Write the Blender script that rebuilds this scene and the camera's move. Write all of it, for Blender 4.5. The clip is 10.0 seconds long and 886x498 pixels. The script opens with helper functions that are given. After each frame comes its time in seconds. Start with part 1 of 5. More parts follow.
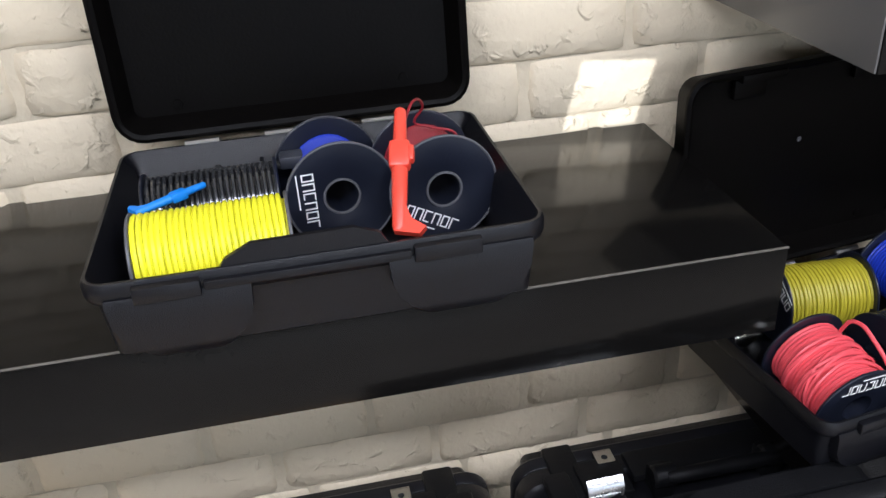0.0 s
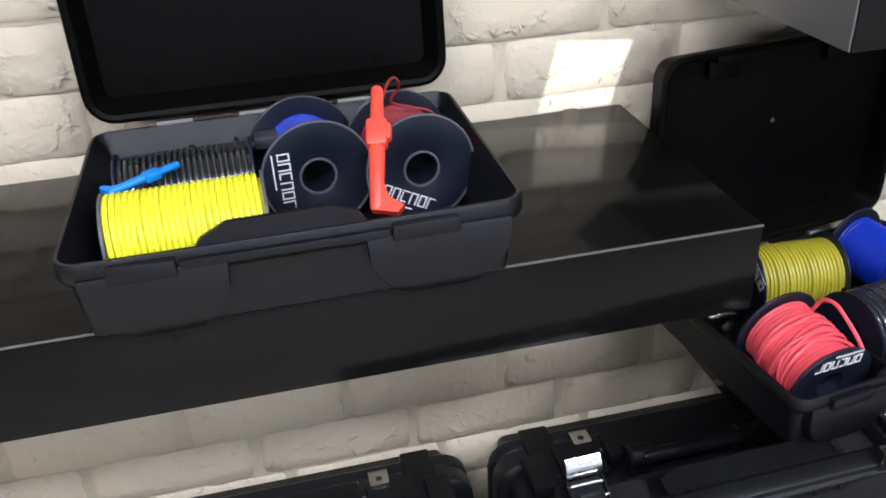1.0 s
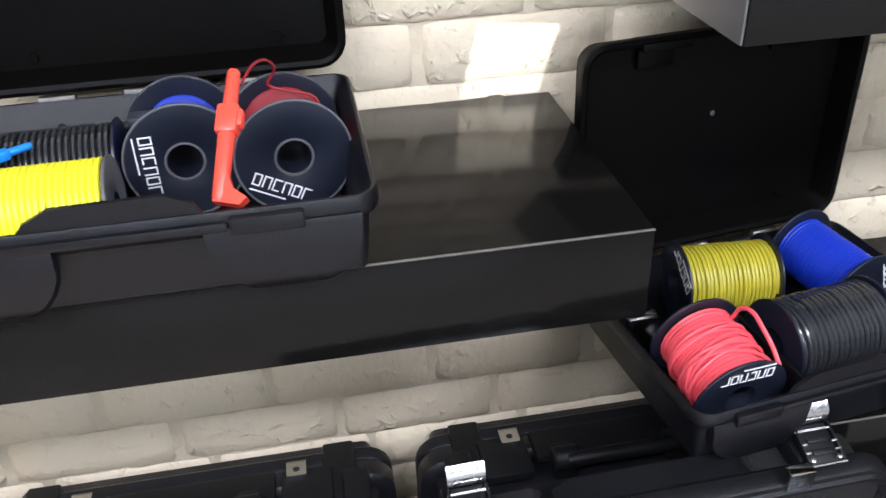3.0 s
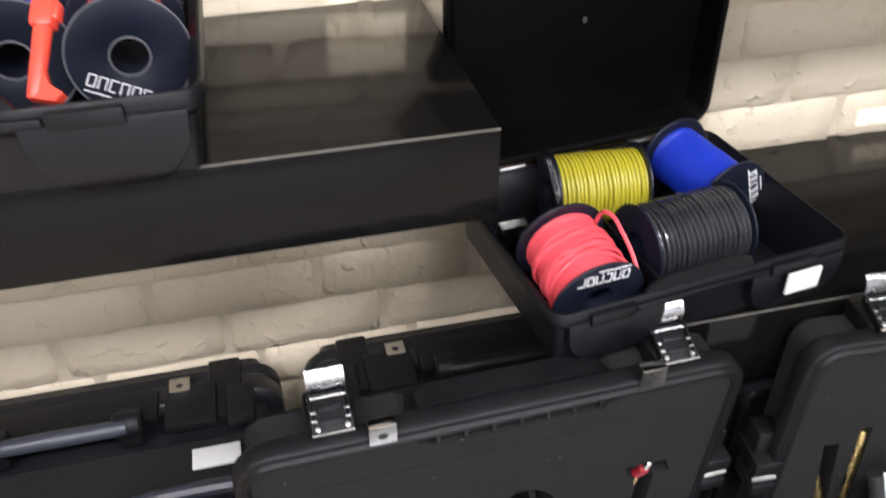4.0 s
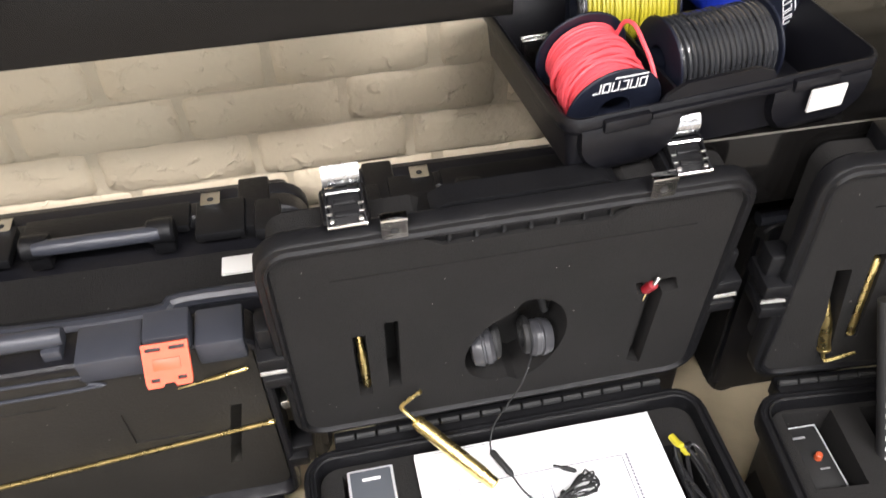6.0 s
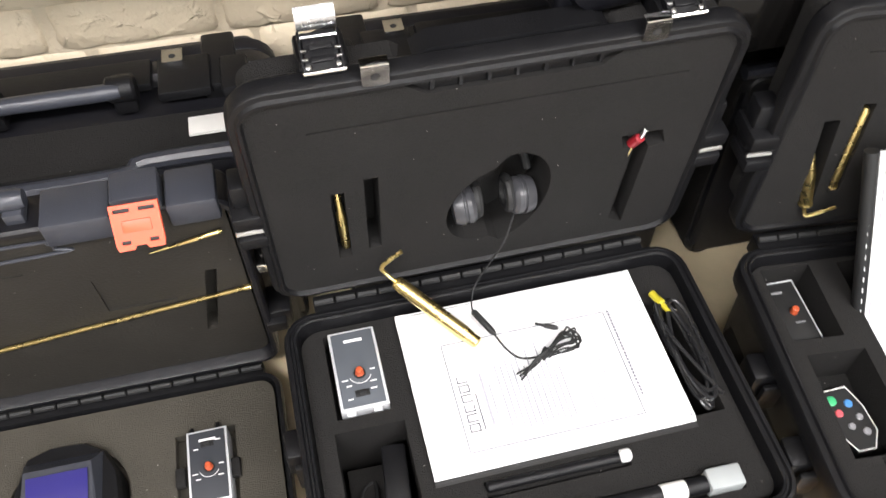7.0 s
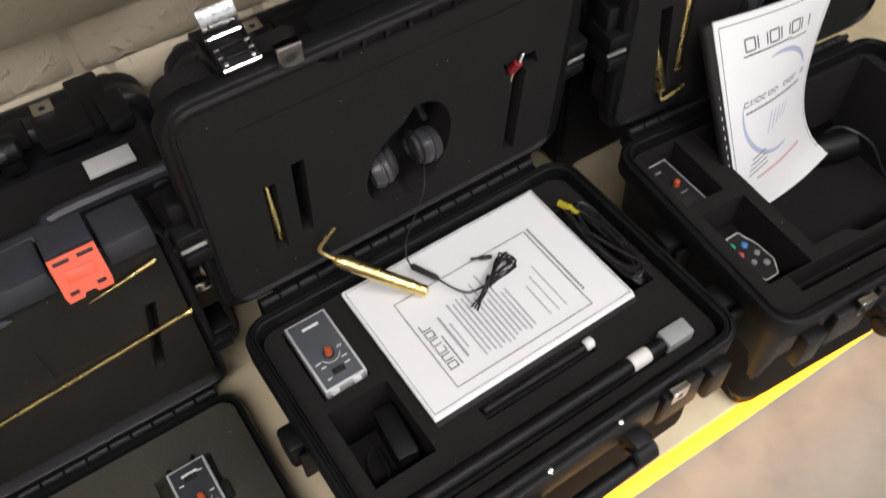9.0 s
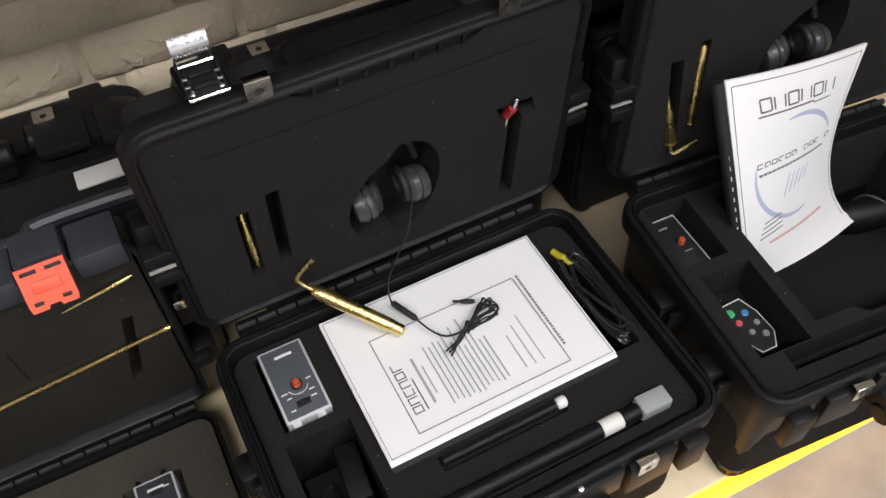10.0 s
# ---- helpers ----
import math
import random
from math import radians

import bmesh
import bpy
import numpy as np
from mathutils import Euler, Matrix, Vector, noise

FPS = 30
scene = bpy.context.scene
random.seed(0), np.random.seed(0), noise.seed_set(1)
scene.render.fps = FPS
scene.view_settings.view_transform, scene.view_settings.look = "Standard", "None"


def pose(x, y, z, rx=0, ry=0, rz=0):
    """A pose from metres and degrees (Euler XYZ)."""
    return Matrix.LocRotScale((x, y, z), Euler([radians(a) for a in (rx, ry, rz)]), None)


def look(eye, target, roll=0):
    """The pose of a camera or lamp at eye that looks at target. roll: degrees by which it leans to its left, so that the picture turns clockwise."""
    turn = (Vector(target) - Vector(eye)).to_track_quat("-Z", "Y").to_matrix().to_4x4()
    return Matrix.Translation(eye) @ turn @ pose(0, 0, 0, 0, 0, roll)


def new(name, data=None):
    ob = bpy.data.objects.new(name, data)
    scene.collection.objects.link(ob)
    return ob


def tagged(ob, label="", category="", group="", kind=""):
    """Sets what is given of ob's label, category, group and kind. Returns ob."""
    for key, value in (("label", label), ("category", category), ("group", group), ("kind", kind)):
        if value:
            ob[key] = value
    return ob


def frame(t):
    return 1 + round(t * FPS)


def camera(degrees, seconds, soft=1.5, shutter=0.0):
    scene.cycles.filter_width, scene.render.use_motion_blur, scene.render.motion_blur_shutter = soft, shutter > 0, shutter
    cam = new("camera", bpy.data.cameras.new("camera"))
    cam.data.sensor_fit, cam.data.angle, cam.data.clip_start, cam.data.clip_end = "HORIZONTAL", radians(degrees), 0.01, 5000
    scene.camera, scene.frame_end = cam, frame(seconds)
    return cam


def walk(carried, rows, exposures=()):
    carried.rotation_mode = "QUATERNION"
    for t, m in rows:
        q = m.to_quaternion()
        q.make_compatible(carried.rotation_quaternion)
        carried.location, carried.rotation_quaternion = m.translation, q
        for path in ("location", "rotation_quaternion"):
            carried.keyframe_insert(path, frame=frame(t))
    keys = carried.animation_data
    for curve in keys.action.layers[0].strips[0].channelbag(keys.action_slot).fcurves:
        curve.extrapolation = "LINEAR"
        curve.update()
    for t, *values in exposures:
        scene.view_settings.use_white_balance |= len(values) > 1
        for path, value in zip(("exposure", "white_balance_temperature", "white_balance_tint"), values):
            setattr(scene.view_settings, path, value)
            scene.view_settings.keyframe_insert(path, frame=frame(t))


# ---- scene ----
cam = camera(55.3, 10.0, shutter=0.4)
PATH = [
    (0, (-0.081, 0.155, 1.376), (0.207, 1.873, 0.393), -3.7),
    (0.5, (-0.091, 0.153, 1.372), (0.222, 1.871, 0.397), -2.3),
    (1, (-0.085, 0.155, 1.369), (0.26, 1.846, 0.358), -3.0),
    (1.5, (-0.07, 0.164, 1.359), (0.312, 1.816, 0.298), -3.7),
    (2, (-0.048, 0.169, 1.361), (0.329, 1.835, 0.321), -4.1),
    (2.2, (-0.03, 0.172, 1.358), (0.317, 1.839, 0.31), -4.4),
    (3.3, (0.074, 0.165, 1.359), (0.32, 1.843, 0.301), -2.1),
    (3.5, (0.086, 0.159, 1.36), (0.366, 1.827, 0.293), -1.7),
    (4, (0.124, 0.144, 1.333), (0.486, 1.711, 0.143), -0.8),
    (4.5, (0.143, 0.125, 1.311), (0.483, 1.627, 0.036), -1.8),
    (5, (0.147, 0.119, 1.29), (0.402, 1.535, -0.099), -1.7),
    (5.2, (0.147, 0.111, 1.294), (0.409, 1.544, -0.077), -1.7),
    (6.3, (0.141, 0.08, 1.282), (0.33, 1.44, -0.173), -1.9),
    (6.5, (0.142, 0.081, 1.271), (0.323, 1.386, -0.234), -1.7),
    (7, (0.123, 0.085, 1.249), (0.377, 1.276, -0.338), -0.1),
    (7.5, (0.055, 0.087, 1.256), (0.407, 1.239, -0.341), -1.2),
    (8, (-0.018, 0.072, 1.256), (0.457, 1.168, -0.348), -2.0),
    (8.5, (-0.03, 0.058, 1.237), (0.547, 1.019, -0.419), -2.5),
    (9, (-0.012, 0.059, 1.261), (0.613, 1.101, -0.328), -2.2),
    (9.5, (0.046, 0.051, 1.268), (0.632, 1.181, -0.274), -2.0),
    (10, (0.09, 0.045, 1.263), (0.596, 1.182, -0.302), -2.5),
]
EXPOSURE = [  # seconds, stops, kelvin, tint
    (0, -0.32, 5700, 11), (1.5, -0.08, 5500, 11), (2.2, 0.03, 5500, 11), (3.5, 0.15, 5800, 12), (4.0, 0.2, 6050, 13), (4.5, 0.48, 6250, 16), (5.2, 0.57, 6300, 14), (6.5, 0.55, 6450, 11),
    (7.5, 0.4, 6400, 10), (8.0, 0.05, 6350, 10), (8.5, -0.35, 6400, 11), (9.0, -0.75, 6500, 11), (10.0, -0.75, 6400, 11)]
walk(cam, [(t, look(eye, target, roll)) for t, eye, target, roll in PATH], EXPOSURE)

# ---- light ----
world = bpy.data.worlds.new("world")
scene.world = world
world.use_nodes = True
wn = world.node_tree.nodes
sky = wn.new("ShaderNodeTexSky")
sky.sky_type, sky.sun_disc = "NISHITA", False
sky.sun_elevation, sky.sun_rotation = radians(16), radians(194)
wn["Background"].inputs["Strength"].default_value = 0.1
world.node_tree.links.new(sky.outputs["Color"], wn["Background"].inputs["Color"])

SUN_WAY = Vector((0.25, 1.0, -0.30)).normalized()
sun = new("sun", bpy.data.lights.new("sun", "SUN"))
sun.data.energy, sun.data.angle, sun.data.color = 5.0, radians(0.05), (1.0, 0.96, 0.9)
sun.matrix_world = look((0, 0, 0), SUN_WAY)

LAMPS = [  # x, y, size x, size y, watts, colour
    (-0.9, -0.72, 1.5, 0.30, 64.0, (0.98, 0.955, 0.96)),
    (1.1, -0.72, 1.5, 0.30, 64.0, (0.98, 0.955, 0.96)),
    (-0.9, -2.6, 1.5, 0.30, 34.0, (0.98, 0.955, 0.96)),
    (1.1, -2.6, 1.5, 0.30, 34.0, (0.98, 0.955, 0.96)),
]
CEIL = 2.6
for lx, ly, sx, sy, watts, tint in LAMPS:
    lamp = new("ceiling_lamp_light", bpy.data.lights.new("ceiling_lamp_light", "AREA"))
    lamp.data.shape, lamp.data.size, lamp.data.size_y = "RECTANGLE", sx, sy
    lamp.data.energy, lamp.data.color = watts, tint
    lamp.location = (lx, ly, CEIL - 0.055)

# the sky's light in the shop window behind the camera
WIN = (-0.6, 2.6, 0.35, 2.06)
win_light = new("window_light", bpy.data.lights.new("window_light", "AREA"))
win_light.data.shape, win_light.data.size, win_light.data.size_y = "RECTANGLE", WIN[1] - WIN[0], WIN[3] - WIN[2]
win_light.data.energy, win_light.data.color = 52.0, (0.92, 0.97, 1.0)
win_light.matrix_world = look(((WIN[0] + WIN[1]) / 2, -3.58, (WIN[2] + WIN[3]) / 2), ((WIN[0] + WIN[1]) / 2, 0, (WIN[2] + WIN[3]) / 2))


# ---- materials ----
def material(name, base, rough=0.5, metal=0.0, vary=0.12, scale=30.0, bump=0.0, bump_scale=200.0, stain=0.0, stain_scale=4.0,
             coat=0.0, rough_vary=0.08, stain_colour=None, per_piece=0.0, spec=0.5, bump_dist=0.002):
    m = bpy.data.materials.new(name)
    m.use_nodes = True
    n, l = m.node_tree.nodes, m.node_tree.links
    b = n["Principled BSDF"]
    b.inputs["Metallic"].default_value = metal
    b.inputs["Coat Weight"].default_value = coat
    b.inputs["Specular IOR Level"].default_value = spec
    co = n.new("ShaderNodeTexCoord").outputs["Object"]
    fine = n.new("ShaderNodeTexNoise")
    fine.inputs["Scale"].default_value, fine.inputs["Detail"].default_value = scale, 5.0
    l.new(co, fine.inputs["Vector"])
    mix = n.new("ShaderNodeMix")
    mix.data_type = "RGBA"
    lo = [c * (1 - vary) for c in base] + [1]
    hi = [min(1, c * (1 + vary)) for c in base] + [1]
    mix.inputs[6].default_value, mix.inputs[7].default_value = lo, hi
    l.new(fine.outputs["Fac"], mix.inputs["Factor"])
    colour = mix.outputs[2]
    if stain > 0:
        big = n.new("ShaderNodeTexNoise")
        big.inputs["Scale"].default_value, big.inputs["Detail"].default_value = stain_scale, 6.0
        l.new(co, big.inputs["Vector"])
        ramp = n.new("ShaderNodeMapRange")
        ramp.inputs["From Min"].default_value, ramp.inputs["From Max"].default_value = 0.45, 0.72
        ramp.inputs["To Max"].default_value = stain
        l.new(big.outputs["Fac"], ramp.inputs["Value"])
        m2 = n.new("ShaderNodeMix")
        m2.data_type = "RGBA"
        sc = stain_colour or [c * 0.6 for c in base]
        m2.inputs[7].default_value = list(sc) + [1]
        l.new(ramp.outputs["Result"], m2.inputs["Factor"])
        l.new(colour, m2.inputs[6])
        colour = m2.outputs[2]
    if per_piece > 0:
        info = n.new("ShaderNodeObjectInfo")
        pr = n.new("ShaderNodeMapRange")
        pr.inputs["To Min"].default_value, pr.inputs["To Max"].default_value = 1 - per_piece, 1 + per_piece
        l.new(info.outputs["Random"], pr.inputs["Value"])
        hsv = n.new("ShaderNodeHueSaturation")
        l.new(pr.outputs["Result"], hsv.inputs["Value"])
        l.new(colour, hsv.inputs["Color"])
        colour = hsv.outputs["Color"]
    l.new(colour, b.inputs["Base Color"])
    rr = n.new("ShaderNodeMapRange")
    rr.inputs["To Min"].default_value, rr.inputs["To Max"].default_value = max(0.02, rough - rough_vary), min(1, rough + rough_vary)
    l.new(fine.outputs["Fac"], rr.inputs["Value"])
    l.new(rr.outputs["Result"], b.inputs["Roughness"])
    if bump > 0:
        bn = n.new("ShaderNodeTexNoise")
        bn.inputs["Scale"].default_value, bn.inputs["Detail"].default_value = bump_scale, 4.0
        l.new(co, bn.inputs["Vector"])
        bp = n.new("ShaderNodeBump")
        bp.inputs["Strength"].default_value, bp.inputs["Distance"].default_value = bump, bump_dist
        l.new(bn.outputs["Fac"], bp.inputs["Height"])
        l.new(bp.outputs["Normal"], b.inputs["Normal"])
    return m


def glowing(name, colour, strength):
    m = bpy.data.materials.new(name)
    m.use_nodes = True
    b = m.node_tree.nodes["Principled BSDF"]
    b.inputs["Base Color"].default_value = (*colour, 1)
    b.inputs["Emission Color"].default_value = (*colour, 1)
    b.inputs["Emission Strength"].default_value = strength
    return m


BRICK = material("painted_brick", (0.645, 0.552, 0.402), 0.62, vary=0.06, scale=16, bump=0.55, bump_scale=95, bump_dist=0.004, stain=0.30, stain_scale=9,
                 stain_colour=(0.55, 0.46, 0.335), per_piece=0.05)


def hand_made(m, scale, lo, hi, dist):
    """Adds the lumps and short cracks of hand-made brick under the fine relief."""
    n, l = m.node_tree.nodes, m.node_tree.links
    fine = [x for x in n if x.bl_idname == "ShaderNodeBump"][0]
    co = [x for x in n if x.bl_idname == "ShaderNodeTexCoord"][0].outputs["Object"]
    info = n.new("ShaderNodeObjectInfo")
    shift = n.new("ShaderNodeVectorMath")
    shift.operation = "MULTIPLY_ADD"
    shift.inputs[1].default_value = (1, 1, 1)
    l.new(co, shift.inputs[0])
    l.new(info.outputs["Location"], shift.inputs[2])
    lumps = n.new("ShaderNodeTexNoise")
    lumps.inputs["Scale"].default_value, lumps.inputs["Detail"].default_value, lumps.inputs["Distortion"].default_value = scale, 4.0, 0.5
    l.new(shift.outputs[0], lumps.inputs["Vector"])
    step = n.new("ShaderNodeMapRange")
    step.interpolation_type = "SMOOTHSTEP"
    step.inputs["From Min"].default_value, step.inputs["From Max"].default_value = lo, hi
    l.new(lumps.outputs["Fac"], step.inputs["Value"])
    add = n.new("ShaderNodeMath")
    add.operation = "MULTIPLY_ADD"
    add.inputs[1].default_value = 0.6
    l.new(lumps.outputs["Fac"], add.inputs[0])
    l.new(step.outputs["Result"], add.inputs[2])
    rough = n.new("ShaderNodeBump")
    rough.inputs["Strength"].default_value, rough.inputs["Distance"].default_value = 0.9, dist
    l.new(add.outputs[0], rough.inputs["Height"])
    l.new(rough.outputs["Normal"], fine.inputs["Normal"])


hand_made(BRICK, 46.0, 0.56, 0.74, 0.0022)
MORTAR = material("painted_mortar", (0.55, 0.475, 0.35), 0.85, vary=0.1, scale=20, bump=0.8, bump_scale=50, bump_dist=0.006, stain=0.4, stain_scale=6)
PLASTER = material("wall_paint", (0.36, 0.35, 0.33), 0.8, vary=0.03, bump=0.2, bump_scale=90)
CEILING_M = material("ceiling_paint", (0.5, 0.5, 0.49), 0.9, vary=0.03)
CONCRETE = material("light_floor_screed", (0.46, 0.41, 0.345), 0.32, vary=0.2, scale=14, bump=0.15, bump_scale=60, stain=0.5, stain_scale=11, stain_colour=(0.24, 0.21, 0.18))
TRAVERTINE = material("beige_stone_plinth", (0.74, 0.62, 0.41), 0.5, vary=0.15, scale=9, bump=0.3, bump_scale=50, stain=0.5, stain_scale=14)
LAMINATE = material("black_gloss_laminate", (0.0042, 0.0039, 0.0037), 0.12, vary=0.2, scale=60, bump=0.05, bump_scale=25, rough_vary=0.05,
                    stain=0.25, stain_scale=6, stain_colour=(0.007, 0.0066, 0.006), spec=0.16)
END = material("paler_grey_end", (0.10, 0.098, 0.095), 0.3, vary=0.1, scale=20, stain=0.3, stain_scale=8)
EDGE = material("pale_laminate_edge", (0.11, 0.10, 0.085), 0.5, vary=0.4, scale=90)
BOX = material("dark_moulded_plastic", (0.0045, 0.0045, 0.0062), 0.34, vary=0.2, scale=50, bump=0.25, bump_scale=900, stain=0.3, stain_scale=7,
               stain_colour=(0.0085, 0.0085, 0.011), spec=0.30)
# smoother copy of BOX, darkened to carry the shade inside the open lids
BOX_LID = material("shaded_black_lid_plastic", (0.0026, 0.0022, 0.0020), 0.42, vary=0.2, scale=50, bump=0.1, bump_scale=300, stain=0.3, stain_scale=9,
                   stain_colour=(0.0038, 0.0034, 0.0031), spec=0.06)
CASE = material("textured_black_polymer", (0.0062, 0.0062, 0.0070), 0.40, vary=0.25, scale=40, bump=0.3, bump_scale=700, stain=0.3, stain_scale=6,
                stain_colour=(0.0095, 0.0095, 0.0105), spec=0.25)
CASE_GREY = material("dull_grey_polymer", (0.036, 0.0385, 0.048), 0.34, vary=0.15, scale=40, bump=0.2, bump_scale=700)
FOAM = material("charcoal_foam", (0.0185, 0.0178, 0.0172), 0.95, vary=0.35, scale=420, bump=0.9, bump_scale=650, stain=0.4, stain_scale=10,
                stain_colour=(0.0245, 0.0235, 0.0228), spec=0.1)
FOAM_LID = material("dark_brown_lining", (0.020, 0.018, 0.015), 0.55, vary=0.25, scale=60, bump=0.3, bump_scale=300, stain=0.5, stain_scale=7,
                    stain_colour=(0.032, 0.029, 0.025), spec=0.3)
FOAM_OLD = material("dusty_grey_foam", (0.060, 0.055, 0.045), 0.95, vary=0.3, scale=380, bump=0.9, bump_scale=600, stain=0.5, stain_scale=8,
                    stain_colour=(0.085, 0.077, 0.062), spec=0.1)


def dusty(m, size, amount):
    """Adds sparse pale specks of dust to a material."""
    n, l = m.node_tree.nodes, m.node_tree.links
    co = [x for x in n if x.bl_idname == "ShaderNodeTexCoord"][0].outputs["Object"]
    cells = n.new("ShaderNodeTexVoronoi")
    cells.inputs["Scale"].default_value = size
    l.new(co, cells.inputs["Vector"])
    near = n.new("ShaderNodeMath")
    near.operation = "LESS_THAN"
    near.inputs[1].default_value = 0.09
    l.new(cells.outputs["Distance"], near.inputs[0])
    grey = n.new("ShaderNodeSeparateColor")
    l.new(cells.outputs["Color"], grey.inputs[0])
    some = n.new("ShaderNodeMath")
    some.operation = "LESS_THAN"
    some.inputs[1].default_value = amount
    l.new(grey.outputs[0], some.inputs[0])
    both = n.new("ShaderNodeMath")
    both.operation = "MULTIPLY"
    l.new(near.outputs[0], both.inputs[0])
    l.new(some.outputs[0], both.inputs[1])
    base = n["Principled BSDF"].inputs["Base Color"]
    old = base.links[0].from_socket
    mix = n.new("ShaderNodeMix")
    mix.data_type = "RGBA"
    mix.inputs[7].default_value = (0.35, 0.34, 0.32, 1)
    l.new(both.outputs[0], mix.inputs["Factor"])
    l.new(old, mix.inputs[6])
    l.new(mix.outputs[2], base)


dusty(FOAM, 150.0, 0.05)
dusty(FOAM_OLD, 150.0, 0.10)
dusty(FOAM_LID, 150.0, 0.05)
# slightly paler and bluer than CASE
CASE_MID = material("blue_black_polymer", (0.0080, 0.0080, 0.0100), 0.34, vary=0.25, scale=40, bump=0.3, bump_scale=700, stain=0.3, stain_scale=6,
                    stain_colour=(0.011, 0.011, 0.013), spec=0.35)
# black ear cups: their greyish highlights are mixed into the base colour
EARCUP = material("black_plastic_with_sheen", (0.042, 0.042, 0.046), 0.32, vary=0.2, scale=60)
RUBBER = material("black_rubber", (0.010, 0.010, 0.010), 0.6, vary=0.2, bump=0.1)
FLANGE = material("spool_plastic", (0.009, 0.011, 0.020), 0.36, vary=0.2, scale=30, bump=0.1, bump_scale=400)
FLANGE_RIM = material("grey_spool_edge", (0.09, 0.09, 0.10), 0.45, vary=0.2)
CHROME = material("polished_steel", (0.78, 0.77, 0.75), 0.16, metal=1.0, vary=0.06, scale=60, rough_vary=0.1)
PULL = material("worn_chrome", (0.48, 0.48, 0.49), 0.28, metal=1.0, vary=0.15, scale=120, rough_vary=0.12)
STEEL = material("dull_steel", (0.45, 0.44, 0.42), 0.35, metal=1.0, vary=0.1, scale=60)
BRASS = material("polished_brass", (0.84, 0.66, 0.28), 0.28, metal=1.0, vary=0.12, scale=50, rough_vary=0.12)
PAPER = material("white_paper", (0.88, 0.88, 0.89), 0.55, vary=0.015, scale=20)
INK = material("black_ink", (0.10, 0.10, 0.115), 0.6, vary=0.1)
INK_PALE = material("pale_grey_ink", (0.40, 0.40, 0.44), 0.6, vary=0.1)
INK_GREY = material("grey_ink", (0.17, 0.17, 0.20), 0.6, vary=0.1)
INK_BLUE = material("pale_blue_ink", (0.46, 0.51, 0.68), 0.6, vary=0.08)
INK_RED = material("red_ink", (0.66, 0.36, 0.33), 0.6, vary=0.1)
WHITE = material("white_print", (0.80, 0.80, 0.80), 0.5, vary=0.04)
LABEL = material("pale_label", (0.72, 0.71, 0.68), 0.4, vary=0.06, scale=25)
CAP = material("dull_grey_cap", (0.30, 0.32, 0.32), 0.5, vary=0.08, scale=40)
PANEL = material("grey_panel", (0.085, 0.094, 0.108), 0.42, vary=0.08, scale=40)
PANEL_DARK = material("charcoal_panel", (0.040, 0.043, 0.050), 0.42, vary=0.08, scale=40)
ALU = material("brushed_aluminium", (0.72, 0.73, 0.75), 0.42, metal=0.4, vary=0.08)
SCREEN = material("blue_display", (0.035, 0.03, 0.16), 0.12, vary=0.1, spec=0.6)
ORANGE = material("orange_plastic", (0.86, 0.105, 0.045), 0.38, vary=0.08, scale=40)
REDKNOB = material("orange_knob", (0.48, 0.085, 0.03), 0.4, vary=0.1)
CLIPRED = material("red_clip_plastic", (0.80, 0.07, 0.04), 0.36, vary=0.08, scale=40)
CLIPBLUE = material("blue_clip_plastic", (0.02, 0.22, 0.75), 0.38, vary=0.08)
W_YELLOW = material("bright_yellow_wire", (0.88, 0.84, 0.02), 0.42, vary=0.06)
W_OLIVE = material("mustard_yellow_wire", (0.44, 0.38, 0.022), 0.45, vary=0.08)
W_RED = material("salmon_red_wire", (0.76, 0.085, 0.105), 0.42, vary=0.08)
W_DRED = material("dark_red_wire", (0.26, 0.010, 0.018), 0.45, vary=0.08)
W_BLUE = material("blue_wire", (0.012, 0.035, 0.42), 0.45, vary=0.1)
W_BLACK = material("black_wire", (0.030, 0.031, 0.034), 0.24, vary=0.25, coat=0.5)
W_COIL = material("black_cable_sheath", (0.014, 0.014, 0.015), 0.28, vary=0.1)
GREENB = material("green_button", (0.05, 0.45, 0.18), 0.45, vary=0.05)
BLUEB = material("blue_button", (0.06, 0.22, 0.50), 0.45, vary=0.05)
REDB = material("red_button", (0.65, 0.10, 0.12), 0.45, vary=0.05)
GREYB = material("grey_button", (0.25, 0.25, 0.26), 0.45, vary=0.05)
LED = glowing("amber_led", (1.0, 0.46, 0.02), 5.4)
LAMPFACE = glowing("lamp_diffuser", (1.0, 0.95, 0.86), 2.5)


# ---- building blocks ----
def finish(bm, sharp=0.6):
    bmesh.ops.remove_doubles(bm, verts=bm.verts, dist=1e-6)
    bmesh.ops.recalc_face_normals(bm, faces=bm.faces)
    for f in bm.faces:
        f.smooth = True
    for e in bm.edges:
        if len(e.link_faces) == 2 and e.calc_face_angle(0) > sharp:
            e.smooth = False


def mesh_of(bm, name, mat):
    finish(bm)
    me = bpy.data.meshes.new(name)
    bm.to_mesh(me)
    bm.free()
    me.materials.append(mat)
    return me


def part(name, bm, mat, parent=None, label="", at=None):
    ob = new(name, mesh_of(bm, name, mat))
    if at is not None:
        ob.matrix_basis = at
    ob.parent = parent
    return tagged(ob, label)


def thing(name, m, label, category, group="", kind=""):
    ob = new(name)
    ob.empty_display_size = 0.02
    ob.matrix_basis = m
    return tagged(ob, label, category, group, kind)


